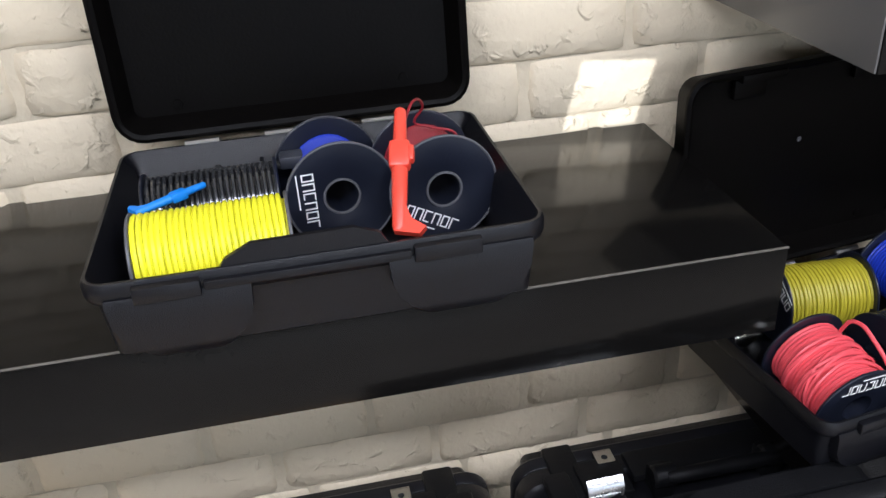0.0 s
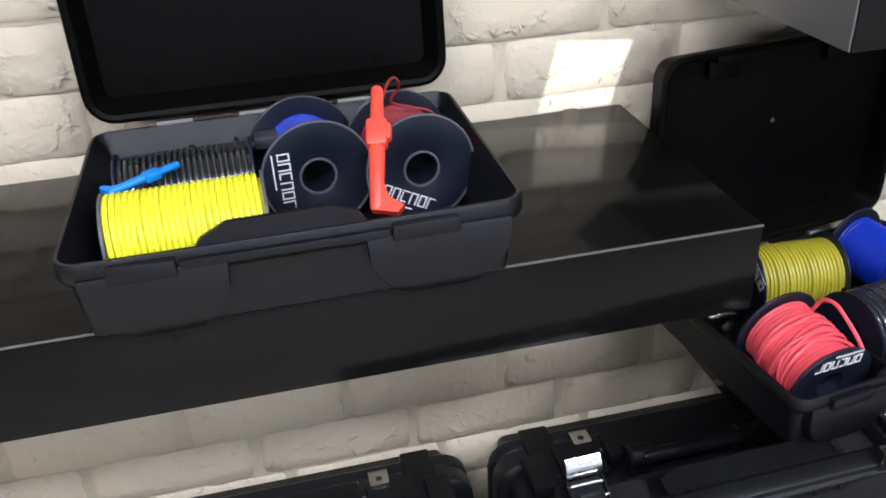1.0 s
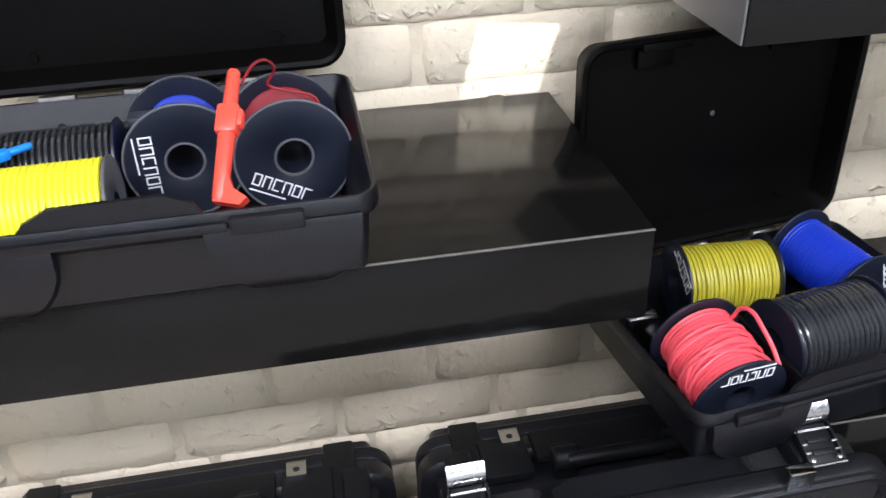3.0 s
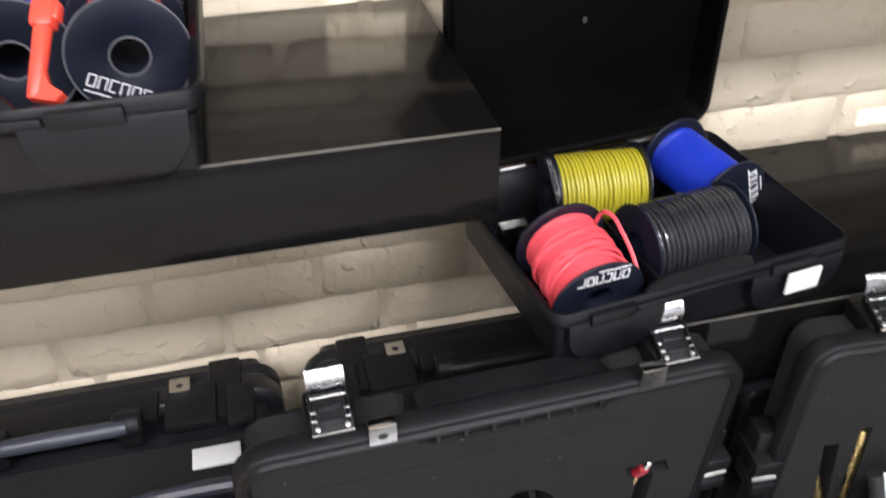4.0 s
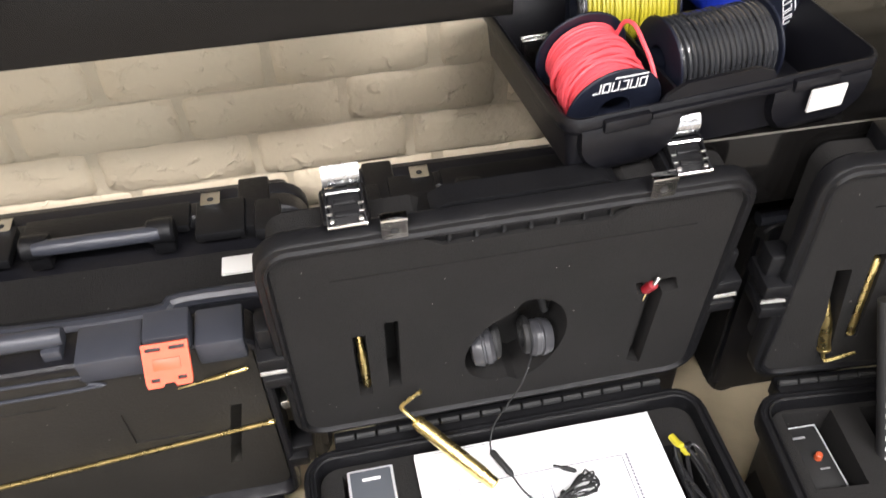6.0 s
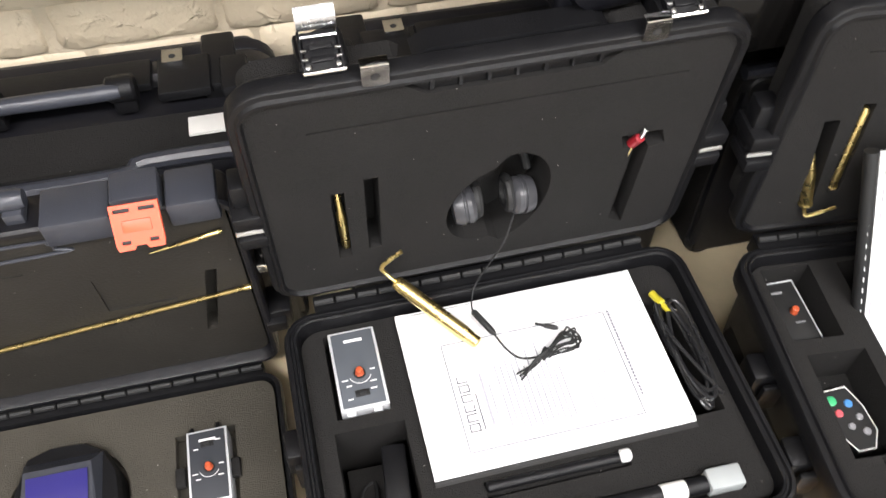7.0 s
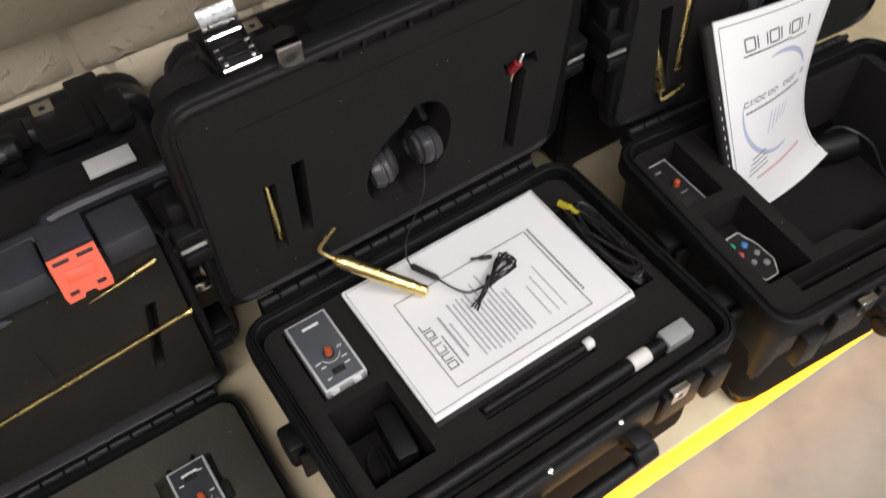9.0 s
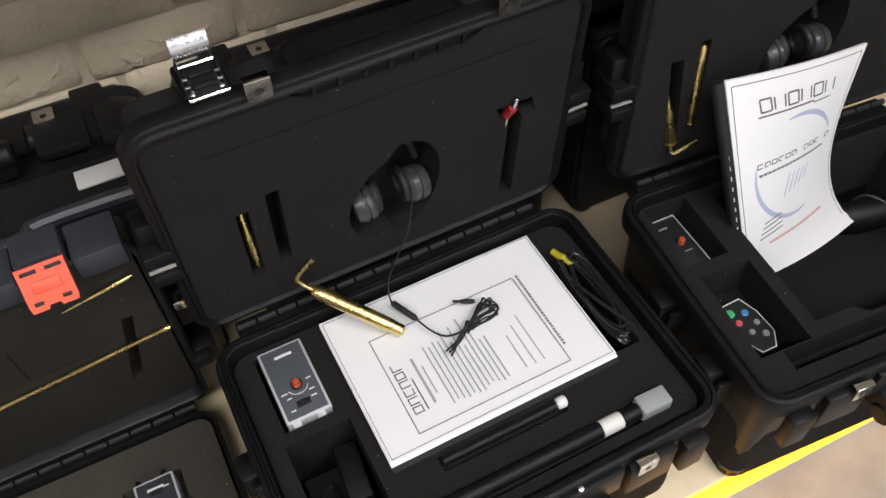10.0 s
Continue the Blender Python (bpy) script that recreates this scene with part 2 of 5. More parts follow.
def rrect(x0, x1, y0, y1, r, n=5):
    """Corner points of a rounded rectangle, anticlockwise."""
    out = []
    for cx, cy, a in ((x1 - r, y0 + r, -90), (x1 - r, y1 - r, 0), (x0 + r, y1 - r, 90), (x0 + r, y0 + r, 180)):
        for i in range(n + 1):
            t = radians(a + 90 * i / n)
            out.append((cx + r * math.cos(t), cy + r * math.sin(t)))
    return out


def loft(bm, loops, cap0=True, cap1=True):
    rings = [[bm.verts.new(p) for p in loop] for loop in loops]
    k = len(rings[0])
    for a, b in zip(rings, rings[1:]):
        for i in range(k):
            bm.faces.new((a[i], a[(i + 1) % k], b[(i + 1) % k], b[i]))
    if cap0:
        bm.faces.new(rings[0][::-1])
    if cap1:
        bm.faces.new(rings[-1])
    return bm


def rr_loft(bm, w, d, steps, r=0.03, cx=0.0, cy=0.0, cap0=True, cap1=True, n=5):
    """Loft of rounded rectangles w by d; steps: (inset, z)."""
    return loft(bm, [[(x, y, z) for x, y in rrect(cx - w / 2 + i, cx + w / 2 - i, cy - d / 2 + i, cy + d / 2 - i, max(0.002, r - i), n)] for i, z in steps], cap0, cap1)


def box(bm, x0, x1, y0, y1, z0, z1, b=0.002, m=None):
    """A box with chamfered edges."""
    b = min(b, (x1 - x0) / 3, (y1 - y0) / 3, (z1 - z0) / 3)
    tmp = bmesh.new()
    bmesh.ops.create_cube(tmp, size=1)
    for v in tmp.verts:
        v.co = Vector(((x0 + x1) / 2 + v.co.x * (x1 - x0), (y0 + y1) / 2 + v.co.y * (y1 - y0), (z0 + z1) / 2 + v.co.z * (z1 - z0)))
    if b > 0:
        bmesh.ops.bevel(tmp, geom=list(tmp.edges), offset=b, segments=2, profile=0.5, affect="EDGES")
    return merge(bm, tmp, m)


def merge(bm, tmp, m=None):
    table = {v: bm.verts.new(m @ v.co if m else v.co) for v in tmp.verts}
    for f in tmp.faces:
        bm.faces.new([table[v] for v in f.verts])
    tmp.free()
    return bm


def ring_pts(c, u, v, r, n):
    return [c + (u * math.cos(2 * math.pi * i / n) + v * math.sin(2 * math.pi * i / n)) * r for i in range(n)]


def turned(bm, p, axis, profile, n=24, cap=True):
    """A body of revolution round axis from p; profile: (along, radius)."""
    a = Vector(axis).normalized()
    u = a.orthogonal().normalized()
    v = a.cross(u)
    return loft(bm, [ring_pts(Vector(p) + a * s, u, v, max(r, 1e-4), n) for s, r in profile], cap, cap)


def rod(bm, p, q, r, n=12, ch=0.15):
    p, q = Vector(p), Vector(q)
    h = (q - p).length
    c = min(r * ch * 2, h / 4)
    return turned(bm, p, q - p, [(0, r - c), (c, r), (h - c, r), (h, r - c)], n)


def tube(bm, pts, r, n=6):
    """A round cord along the points."""
    pts = [Vector(p) for p in pts]
    loops, u = [], None
    for i, p in enumerate(pts):
        t = (pts[min(i + 1, len(pts) - 1)] - pts[max(i - 1, 0)]).normalized()
        u = t.orthogonal().normalized() if u is None else (u - t * u.dot(t)).normalized()
        loops.append(ring_pts(p, u, t.cross(u), r, n))
    return loft(bm, loops)


def smooth_path(pts, k=8):
    """Catmull-Rom points through pts."""
    pts = [Vector(p) for p in pts]
    ext = [pts[0] * 2 - pts[1]] + pts + [pts[-1] * 2 - pts[-2]]
    out = []
    for i in range(1, len(ext) - 2):
        a, b, c, d = ext[i - 1:i + 3]
        for j in range(k):
            t = j / k
            out.append(0.5 * ((2 * b) + (c - a) * t + (2 * a - 5 * b + 4 * c - d) * t * t + (3 * b - a - 3 * c + d) * t ** 3))
    return out + [pts[-1]]


def plate(bm, outer, holes, z0, z1):
    """A slab with outline outer, from z0 to z1, and blind holes (outline, floor z)."""
    edges, under = [], []

    def add(loop, z):
        vs = [bm.verts.new((x, y, z)) for x, y in loop]
        return vs
    top = add(outer, z1)
    loops = [top]
    for loop, fz in holes:
        hv = add(loop, z1)
        loops.append(hv)
        lo = add(loop, z0 if fz is None else fz)
        k = len(hv)
        for i in range(k):
            bm.faces.new((hv[i], hv[(i + 1) % k], lo[(i + 1) % k], lo[i]))
        if fz is None:
            under.append(lo)
        else:
            bm.faces.new(lo)
    for lp in loops:
        for i in range(len(lp)):
            e = bm.edges.get((lp[i], lp[(i + 1) % len(lp)])) or bm.edges.new((lp[i], lp[(i + 1) % len(lp)]))
            edges.append(e)
    bmesh.ops.triangle_fill(bm, use_beauty=True, use_dissolve=False, edges=edges, normal=(0, 0, 1))
    bot = add(outer, z0)
    k = len(top)
    for i in range(k):
        bm.faces.new((top[i], bot[i], bot[(i + 1) % k], top[(i + 1) % k]))
    if under:
        edges = []
        for lp in (bot, *under):
            for i in range(len(lp)):
                edges.append(bm.edges.get((lp[i], lp[(i + 1) % len(lp)])))
        bmesh.ops.triangle_fill(bm, use_beauty=True, use_dissolve=False, edges=edges, normal=(0, 0, -1))
    else:
        bm.faces.new(bot[::-1])
    return bm


def rect(x0, x1, y0, y1):
    return [(x0, y0), (x1, y0), (x1, y1), (x0, y1)]


def ellipse(cx, cy, a, b, turn=0.0, n=28):
    c, s = math.cos(radians(turn)), math.sin(radians(turn))
    return [(cx + a * math.cos(t) * c - b * math.sin(t) * s, cy + a * math.cos(t) * s + b * math.sin(t) * c) for t in (2 * math.pi * i / n for i in range(n))]


def bars(bm, items, z, t=0.0004):
    """Flat printed bars (x0, x1, y0, y1) on height z."""
    for x0, x1, y0, y1 in items:
        box(bm, x0, x1, y0, y1, z, z + t, 0)
    return bm


def mark(bm, x, y, w, h, z, t=0.0004):
    """A logo reduced to plain shapes: open boxes and upright bars over a long bar."""
    s = w / 6.0
    th = h * 0.070
    y0, y1 = y + h * 0.36, y + h
    for i in range(6):
        a = x + i * 1.02 * s
        c = a + s * 0.82
        bars(bm, [(a, a + th, y0, y1), (a + th, c, y1 - th, y1)], z, t)
        if i % 3 != 2:
            bars(bm, [(c - th, c, y0, y1 - th)], z, t)
        if i % 2 == 0:
            bars(bm, [(a + th, c - th, y0, y0 + th)], z, t)
    return bars(bm, [(x, x + w * 0.62, y + h * 0.08, y + h * 0.15)], z, t)


# ---- structure ----
PLINTH, WALL_Y, FLOOR = 0.19, 1.0, 0.12
b = bmesh.new(); box(b, -3.0, 4.0, -3.6, 1.2, 0.0, FLOOR, 0)
tagged(part("floor", b, CONCRETE), "light screed floor with a dull polish", "floor", kind="structure")
b = bmesh.new(); box(b, -3.0, 4.0, 0.307, WALL_Y + 0.004, FLOOR + 0.004, PLINTH, 0.004)
tagged(part("platform", b, TRAVERTINE), "low beige stone display plinth along the wall", "platform", kind="structure")
b = bmesh.new(); box(b, -3.0, 4.0, -3.6, 1.2, CEIL, CEIL + 0.1, 0)
tagged(part("ceiling", b, CEILING_M), "plain white ceiling", "ceiling", kind="structure")
for nm, x0, x1 in (("wall_west", -3.1, -3.0), ("wall_east", 4.0, 4.1)):
    b = bmesh.new(); box(b, x0, x1, -3.6, 1.2, -0.1, CEIL + 0.1, 0)
    tagged(part(nm, b, PLASTER), "plain painted side wall of the room", "wall", kind="structure")

# the wall behind the camera: a wide shop window, and above it two unseen openings added to shape the sun patches on the
# bricks
PATCH = [(0.170, 1.019), (0.288, 1.019), (0.319, 1.117), (0.200, 1.127)]
back = (-3.6 - WALL_Y) / SUN_WAY.y
PATCH_2 = [(0.870, 0.784), (1.30, 0.784), (1.31, 0.838), (0.865, 0.838)]
hole, hole_2 = [[(x + SUN_WAY.x * back, z + SUN_WAY.z * back) for x, z in quad] for quad in (PATCH, PATCH_2)]
b = bmesh.new()
plate(b, [(-3.1, -0.1), (4.1, -0.1), (4.1, CEIL + 0.1), (-3.1, CEIL + 0.1)], [(hole, None), (hole_2, None), (rect(*WIN), None)], 3.6, 3.7)
for v in b.verts:
    v.co = (v.co.x, -7.3 + v.co.z, v.co.y)
tagged(part("wall_south", b, PLASTER), "plain painted wall with a wide shop window", "wall", kind="structure")
# unseen block added outside so that no direct sun enters the shop window
b = bmesh.new(); box(b, -14.0, 8.0, -9.0, -8.0, -0.1, 3.40, 0)
tagged(part("sun_blocker", b, PLASTER), "added unseen block that keeps the sun out of the shop window", "building", kind="structure")
win = thing("window_1", pose(0, -3.65, 0), "wide shop window with a dark frame", "window", kind="structure")
for x0, x1, z0, z1 in ((WIN[0], WIN[1], WIN[2], WIN[2] + 0.05), (WIN[0], WIN[1], WIN[3] - 0.05, WIN[3]), (WIN[0], WIN[0] + 0.05, WIN[2] + 0.05, WIN[3] - 0.05), (WIN[1] - 0.05, WIN[1], WIN[2] + 0.05, WIN[3] - 0.05), (0.975, 1.025, WIN[2] + 0.05, WIN[3] - 0.05)):
    b = bmesh.new(); box(b, x0, x1, -0.03, 0.03, z0, z1, 0.004)
    part("window_frame", b, CASE_GREY, win)

for lx, ly, sx, sy, watts, tint in LAMPS:
    lt = thing("ceiling_light", pose(lx, ly, CEIL), "long white ceiling light with a frosted diffuser", "light", "ceiling lights")
    b = bmesh.new(); rr_loft(b, sx + 0.04, sy + 0.04, [(0, -0.001), (0, -0.03), (0.006, -0.036)], 0.01)
    part("frame", b, CEILING_M, lt)
    b = bmesh.new(); rr_loft(b, sx - 0.02, sy - 0.02, [(0, -0.037), (0, -0.045)], 0.01)
    part("diffuser", b, LAMPFACE, lt, "glowing frosted diffuser")

# amber light strip along the front of the plinth
led = thing("led_strip", pose(0, 0, 0), "glowing amber light strip along the plinth edge", "light strip")
b = bmesh.new(); box(b, -2.0, 3.0, 0.288, 0.3062, PLINTH - 0.022, PLINTH - 0.004, 0.005)
part("diffuser", b, LED, led, "glowing amber diffuser")
b = bmesh.new(); box(b, -2.0, 3.0, 0.292, 0.3062, PLINTH - 0.032, PLINTH - 0.023, 0.001)
part("channel", b, ALU, led)


# ---- shelves ----
def shelf(x0, x1, z0, z1, label, end=None):
    t = thing("shelf", pose(x0, 0.70, z0), label, "shelf", "wall shelves")
    w, h, d = x1 - x0, z1 - z0, WALL_Y - 0.70 + 0.004
    b = bmesh.new(); box(b, 0, w, 0, d, 0, h, 0.0012)
    part("body", b, LAMINATE, t)
    # a thin paler line along the top front edge
    b = bmesh.new()
    box(b, 0.0, w, -0.0006, 0.0010, h - 0.0012, h + 0.0006, 0.0004)
    part("edge_band", b, EDGE, t, "thin pale edge line")
    # the end gets a thin face in a paler grey than the laminate
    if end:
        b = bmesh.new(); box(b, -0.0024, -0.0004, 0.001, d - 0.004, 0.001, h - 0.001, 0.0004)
        part("end_face", b, end, t, "thin grey face, paler than the black body")
    return t


shelf(-1.6, 0.30, 0.934, 1.018, "thick black gloss floating shelf holding an open wire box")
shelf(0.40, 2.2, 0.676, 0.772, "lower black gloss floating shelf holding an open wire box")
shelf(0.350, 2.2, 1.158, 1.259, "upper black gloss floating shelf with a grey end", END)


# ---- hard cases ----
CW, CD = 0.486, 0.34


def eye_plate(parent, x, y, z, face="front", base=None):
    """A small chrome catch plate with a hole; front: faces -y, up: faces +z."""
    b = bmesh.new()
    plate(b, rrect(-0.012, 0.012, -0.011, 0.011, 0.002, 2), [(ellipse(0, -0.001, 0.0042, 0.0042, n=12), 0.0005)], 0, 0.0022)
    box(b, -0.012, 0.012, 0.010, 0.0125, -0.008, 0.0022, 0.0004)
    turn = 90 if face == "front" else 0
    p = part("catch_plate", b, CHROME, parent, "chrome catch plate with a hole", (base or Matrix()) @ pose(x, y, z, turn))
    # black disc that paints the hole's shaded inside
    h = bmesh.new(); turned(h, (0, -0.001, 0.0004), (0, 0, 1), [(0, 0.0042), (0.0008, 0.0040)], 12)
    part("hole", h, RUBBER, p)
    return p


def latch(parent, m):
    """A latch lying on the lid's edge: black body between steel arms, pins across it, and a chrome pull; m: its foot on the edge."""
    b = bmesh.new()
    box(b, -0.0150, 0.0150, 0.0, 0.040, -0.006, 0.0, 0.0015)
    p = part("latch", b, CASE, parent, "black latch with chrome pull", m)
    for s in (-1, 1):
        b = bmesh.new()
        box(b, *sorted((s * 0.0155, s * 0.0180)), 0.001, 0.040, -0.006, 0.0035, 0.0008)
        part("arm", b, CASE, p)
        for yy in (0.013, 0.021):
            b = bmesh.new(); box(b, *sorted((s * 0.0120, s * 0.0172)), yy - 0.001, yy + 0.001, 0.0005, 0.0040, 0.0005)
            part("lug", b, STEEL, p)
        b = bmesh.new(); turned(b, (s * 0.0130, 0.006, 0.0002), (0, 0, 1), [(0, 0.0026), (0.0030, 0.0024), (0.0036, 0.0012)], 10)
        part("rivet", b, STEEL, p)
    for k in range(2):
        b = bmesh.new(); box(b, -0.010, 0.010, 0.010 + 0.012 * k, 0.016 + 0.012 * k, 0.0002, 0.0022, 0.0008)
        part("ridge", b, CASE, p)
    for yy, rr in ((0.001, 0.0017), (0.034, 0.0015)):
        d = bmesh.new(); rod(d, (-0.0185, yy, 0.0015), (0.0185, yy, 0.0015), rr, 8)
        part("pin", d, CHROME, p, "bright steel pin")
    c = bmesh.new()
    loft(c, [[(xx, 0.041 + 0.004 * t + 0.009 * t * t, 0.0005 + 0.0260 * t - 0.0110 * t * t + dz) for xx, dz in ((-0.0170, 0), (0.0170, 0), (0.0170, 0.0022), (-0.0170, 0.0022))] for t in (0, 0.14, 0.28, 0.42, 0.56, 0.7, 0.85, 1.0)])
    part("pull", c, PULL, p, "chrome latch pull")
    return p


def case_handle(parent, y, z, half=0.072, grip=None):
    """A swung-down carrying handle on the front of a case base."""
    for s in (-1, 1):
        b = bmesh.new()
        box(b, s * half - 0.013, s * half + 0.013, y - 0.022, y + 0.012, z - 0.030, z + 0.004, 0.004)
        turned(b, (s * half - 0.016, y - 0.020, z - 0.022), (1, 0, 0), [(0, 0.012), (0.003, 0.015), (0.029, 0.015), (0.032, 0.012)], 14)
        part("handle_bracket", b, CASE, parent, "black ribbed handle bracket")
    b = bmesh.new()
    turned(b, (-half, y - 0.024, z - 0.030), (1, 0, 0), [(0, 0.0080), (0.012, 0.0095), (half, 0.0100), (2 * half - 0.012, 0.0095), (2 * half, 0.0080)], 14)
    part("handle_bar", b, grip or CASE, parent, "smooth black handle grip")


def case_base(parent, h, holes, foam, w=CW, d=CD, handle=True, shell=None, grip=None):
    b = bmesh.new()
    rr_loft(b, w, d, [(0.030, 0), (0.022, 0.005), (0.014, h - 0.034), (0.004, h - 0.031), (0, h - 0.027), (0, h - 0.004), (0.002, h - 0.001), (0.006, h),
                      (0.0075, h - 0.003), (0.010, h - 0.003), (0.0115, h), (0.014, h - 0.001), (0.0155, h - 0.016), (0.030, 0.012)], 0.036)
    part("base_shell", b, shell or CASE, parent)
    b = bmesh.new()
    plate(b, rrect(-w / 2 + 0.017, w / 2 - 0.017, -d / 2 + 0.017, d / 2 - 0.017, 0.024), holes, 0.014, h - 0.018)
    part("base_foam", b, foam, parent, "cut-out dark foam insert")
    if handle:
        b = bmesh.new()
        box(b, -0.10, 0.10, -d / 2 - 0.008, -d / 2 + 0.004, h - 0.052, h - 0.006, 0.003)
        part("handle_panel", b, CASE, parent)
        for s in (-1, 1):
            b = bmesh.new()
            turned(b, (s * 0.048, -d / 2 - 0.002, h - 0.0065), (0, -0.3, 1), [(0, 0.0036), (0.0015, 0.0034), (0.002, 0.002)], 12)
            part("screw", b, CHROME, parent, "small bright screw head")
        case_handle(parent, -d / 2 - 0.004, h - 0.052, grip=grip)
        for s in (-1, 1):
            b = bmesh.new()
            box(b, s * 0.138 - 0.030, s * 0.138 + 0.030, -d / 2 - 0.010, -d / 2 + 0.004, h - 0.075, h - 0.012, 0.003)
            box(b, s * 0.196 - 0.016, s * 0.196 + 0.016, -d / 2 - 0.014, -d / 2 + 0.004, h - 0.085, h - 0.026, 0.004)
            part("latch_mount", b, CASE, parent)
            eye_plate(parent, s * 0.126, -d / 2 - 0.011, h - 0.014)
    for sx in (-1, 1):
        for yy in (-0.075, 0.030):
            b = bmesh.new()
            box(b, *sorted((sx * (w / 2 - 0.016), sx * (w / 2 + 0.018))), yy - 0.018, yy + 0.018, h - 0.080, h - 0.034, 0.006)
            box(b, *sorted((sx * (w / 2 - 0.016), sx * (w / 2 + 0.010))), yy - 0.030, yy - 0.022, h - 0.090, h - 0.040, 0.003)
            part("side_rib", b, CASE, parent)
    for sx in (-1, 1):
        for sy in (-1, 1):
            b = bmesh.new()
            turned(b, (sx * (w / 2 - 0.040), sy * (d / 2 - 0.040), 0.0005), (0, 0, 1), [(0, 0.016), (0.01, 0.022), (0.03, 0.024)], 12)
            part("foot", b, RUBBER, parent)


def case_lid(parent, m, holes, foam, length, w=CW, thick=0.070, latches=True, shell=None, slit=True):
    """A lid with its inner face on z = 0 and its hinge along y = 0."""
    b = bmesh.new()
    rr_loft(b, w, length, [(0.034, -thick), (0.024, -thick + 0.004), (0.016, -0.026), (0.003, -0.022), (0, -0.018), (0, -0.003), (0.002, 0), (0.007, 0.0005),
                           (0.009, 0.004), (0.012, 0.004), (0.014, 0), (0.016, -0.008), (0.034, -thick + 0.012)], 0.036, 0, length / 2)
    lid = part("lid", b, shell or CASE, parent, "open black lid" if latches else "black lid", m)
    if foam:
        b = bmesh.new()
        cut = list(holes)
        if slit:
            cut.append((rect(-w / 2 + 0.066, w / 2 - 0.055, length - 0.060, length - 0.058), -0.006))
        edge = rrect(-w / 2 + 0.014, w / 2 - 0.014, 0.014, length - 0.015, 0.022)
        yt = length - 0.015
        edge = edge[:12] + [(0.118, yt), (0.096, yt - 0.017), (-0.068, yt - 0.017), (-0.090, yt)] + edge[12:]
        plate(b, edge, cut, -thick + 0.014, -0.001)
        part("lid_foam", b, foam, lid, "cut-out dark foam insert")
    if latches:
        for x in (-0.152, 0.172):
            latch(parent, m @ pose(x, length + 0.005, -0.008, -72))
            b = bmesh.new(); box(b, x - 0.022, x + 0.022, length - 0.060, length + 0.004, -0.062, -0.018, 0.004)
            part("latch_mount", b, CASE, lid)
        for x in (-0.112, 0.139):
            eye_plate(parent, x, length + 0.004, 0.001, "up", m)
        b = bmesh.new()
        loft(b, [[(x, y, z) for x, y in ((-0.093, length - 0.008), (0.121, length - 0.008), (0.097, length - 0.0310), (-0.069, length - 0.0310))] for z in (-0.020, -0.006)])
        loft(b, [[(x, y, z) for x, y in ((-0.075, length - 0.006), (0.105, length - 0.006), (0.09, length + 0.004), (-0.06, length + 0.004))] for z in (-0.044, -0.020)])
        part("handle_recess", b, CASE, lid, "ribbed handle recess")
        for k in range(7):
            b = bmesh.new()
            x = -0.062 + 0.026 * k
            box(b, x - 0.002, x + 0.002, length - 0.028, length - 0.010, -0.008, -0.001, 0.0008)
            part("rib", b, CASE, lid)
        for sx in (-1, 1):
            b = bmesh.new()
            x = sx * (w / 2 + 0.004)
            box(b, x - 0.012, x + 0.012, 0.14, 0.205, -0.040, -0.012, 0.004)
            side = part("side_latch", b, CASE, parent, "black side latch", m.copy())
            b = bmesh.new(); box(b, x - 0.016, x + 0.016, 0.155, 0.175, -0.046, 0.004, 0.003)
            part("arm", b, CASE, side)
            b = bmesh.new(); box(b, x - 0.015, x + 0.015, 0.125, 0.142, -0.040, 0.006, 0.003)
            part("pull", b, CASE, side)
            b = bmesh.new(); rod(b, (x - 0.016, 0.148, 0.0), (x + 0.016, 0.148, 0.0), 0.0028, 8)
            part("pin", b, STEEL, side)
    return lid


def hinge_row(parent, y, z, w, n=16):
    b = bmesh.new(); box(b, -w / 2, w / 2, y - 0.014, y + 0.014, z - 0.034, z - 0.005, 0.002)
    part("hinge_strip", b, CASE, parent)
    for k in range(n):
        b = bmesh.new()
        x = -w / 2 + w * (k + 0.5) / n
        rod(b, (x - w / n * 0.47, y, z), (x + w / n * 0.47, y, z), 0.0042, 8)
        part("hinge_knuckle", b, RUBBER, parent)


# middle case: open, with a sheet of paper on its foam
C2X, C2Y, H2 = 0.297, 0.476, 0.242
IN_C2 = Matrix.Translation((0.3265, 0.5245, 0.414)) @ Matrix.Scale(0.965, 4) @ Matrix.Translation((-0.3125, -0.5005, -0.405))


def in_c2(x0, x1, y0, y1):
    p, q = IN_C2 @ Vector((x0, y0, 0)), IN_C2 @ Vector((x1, y1, 0))
    return rect(p.x - C2X, q.x - C2X, p.y - C2Y, q.y - C2Y)


c2 = thing("hard_case", pose(C2X, C2Y, PLINTH, 0, 0, 1.4), "open black hard case with cut-out foam, on the stone plinth", "case", "hard cases")
case_base(c2, H2, [
    (in_c2(0.075, 0.137, 0.488, 0.598), H2 - 0.044),
    (in_c2(0.069, 0.148, 0.365, 0.472), 0.09),
    (in_c2(0.466, 0.502, 0.400, 0.556), 0.13),
    (in_c2(0.215, 0.376, 0.362, 0.380), H2 - 0.030),
    (in_c2(0.082, 0.485, 0.310, 0.335), H2 - 0.032)], FOAM)
hinge_row(c2, CD / 2 + 0.012, H2 - 0.002, CW - 0.08)
T_SLOT = [(0.152, 0.046), (0.170, 0.034), (0.173, 0.170), (0.190, 0.174), (0.183, 0.196), (0.138, 0.196), (0.143, 0.176), (0.155, 0.174)]
PHONES = [(0.012 + 0.057 * math.cos(t), 0.120 + 0.017 * math.cos(t) + 0.071 * math.sin(t) * (1.08 if math.cos(t) > 0 else 0.88)) for t in (2 * math.pi * i / 30 for i in range(30))]
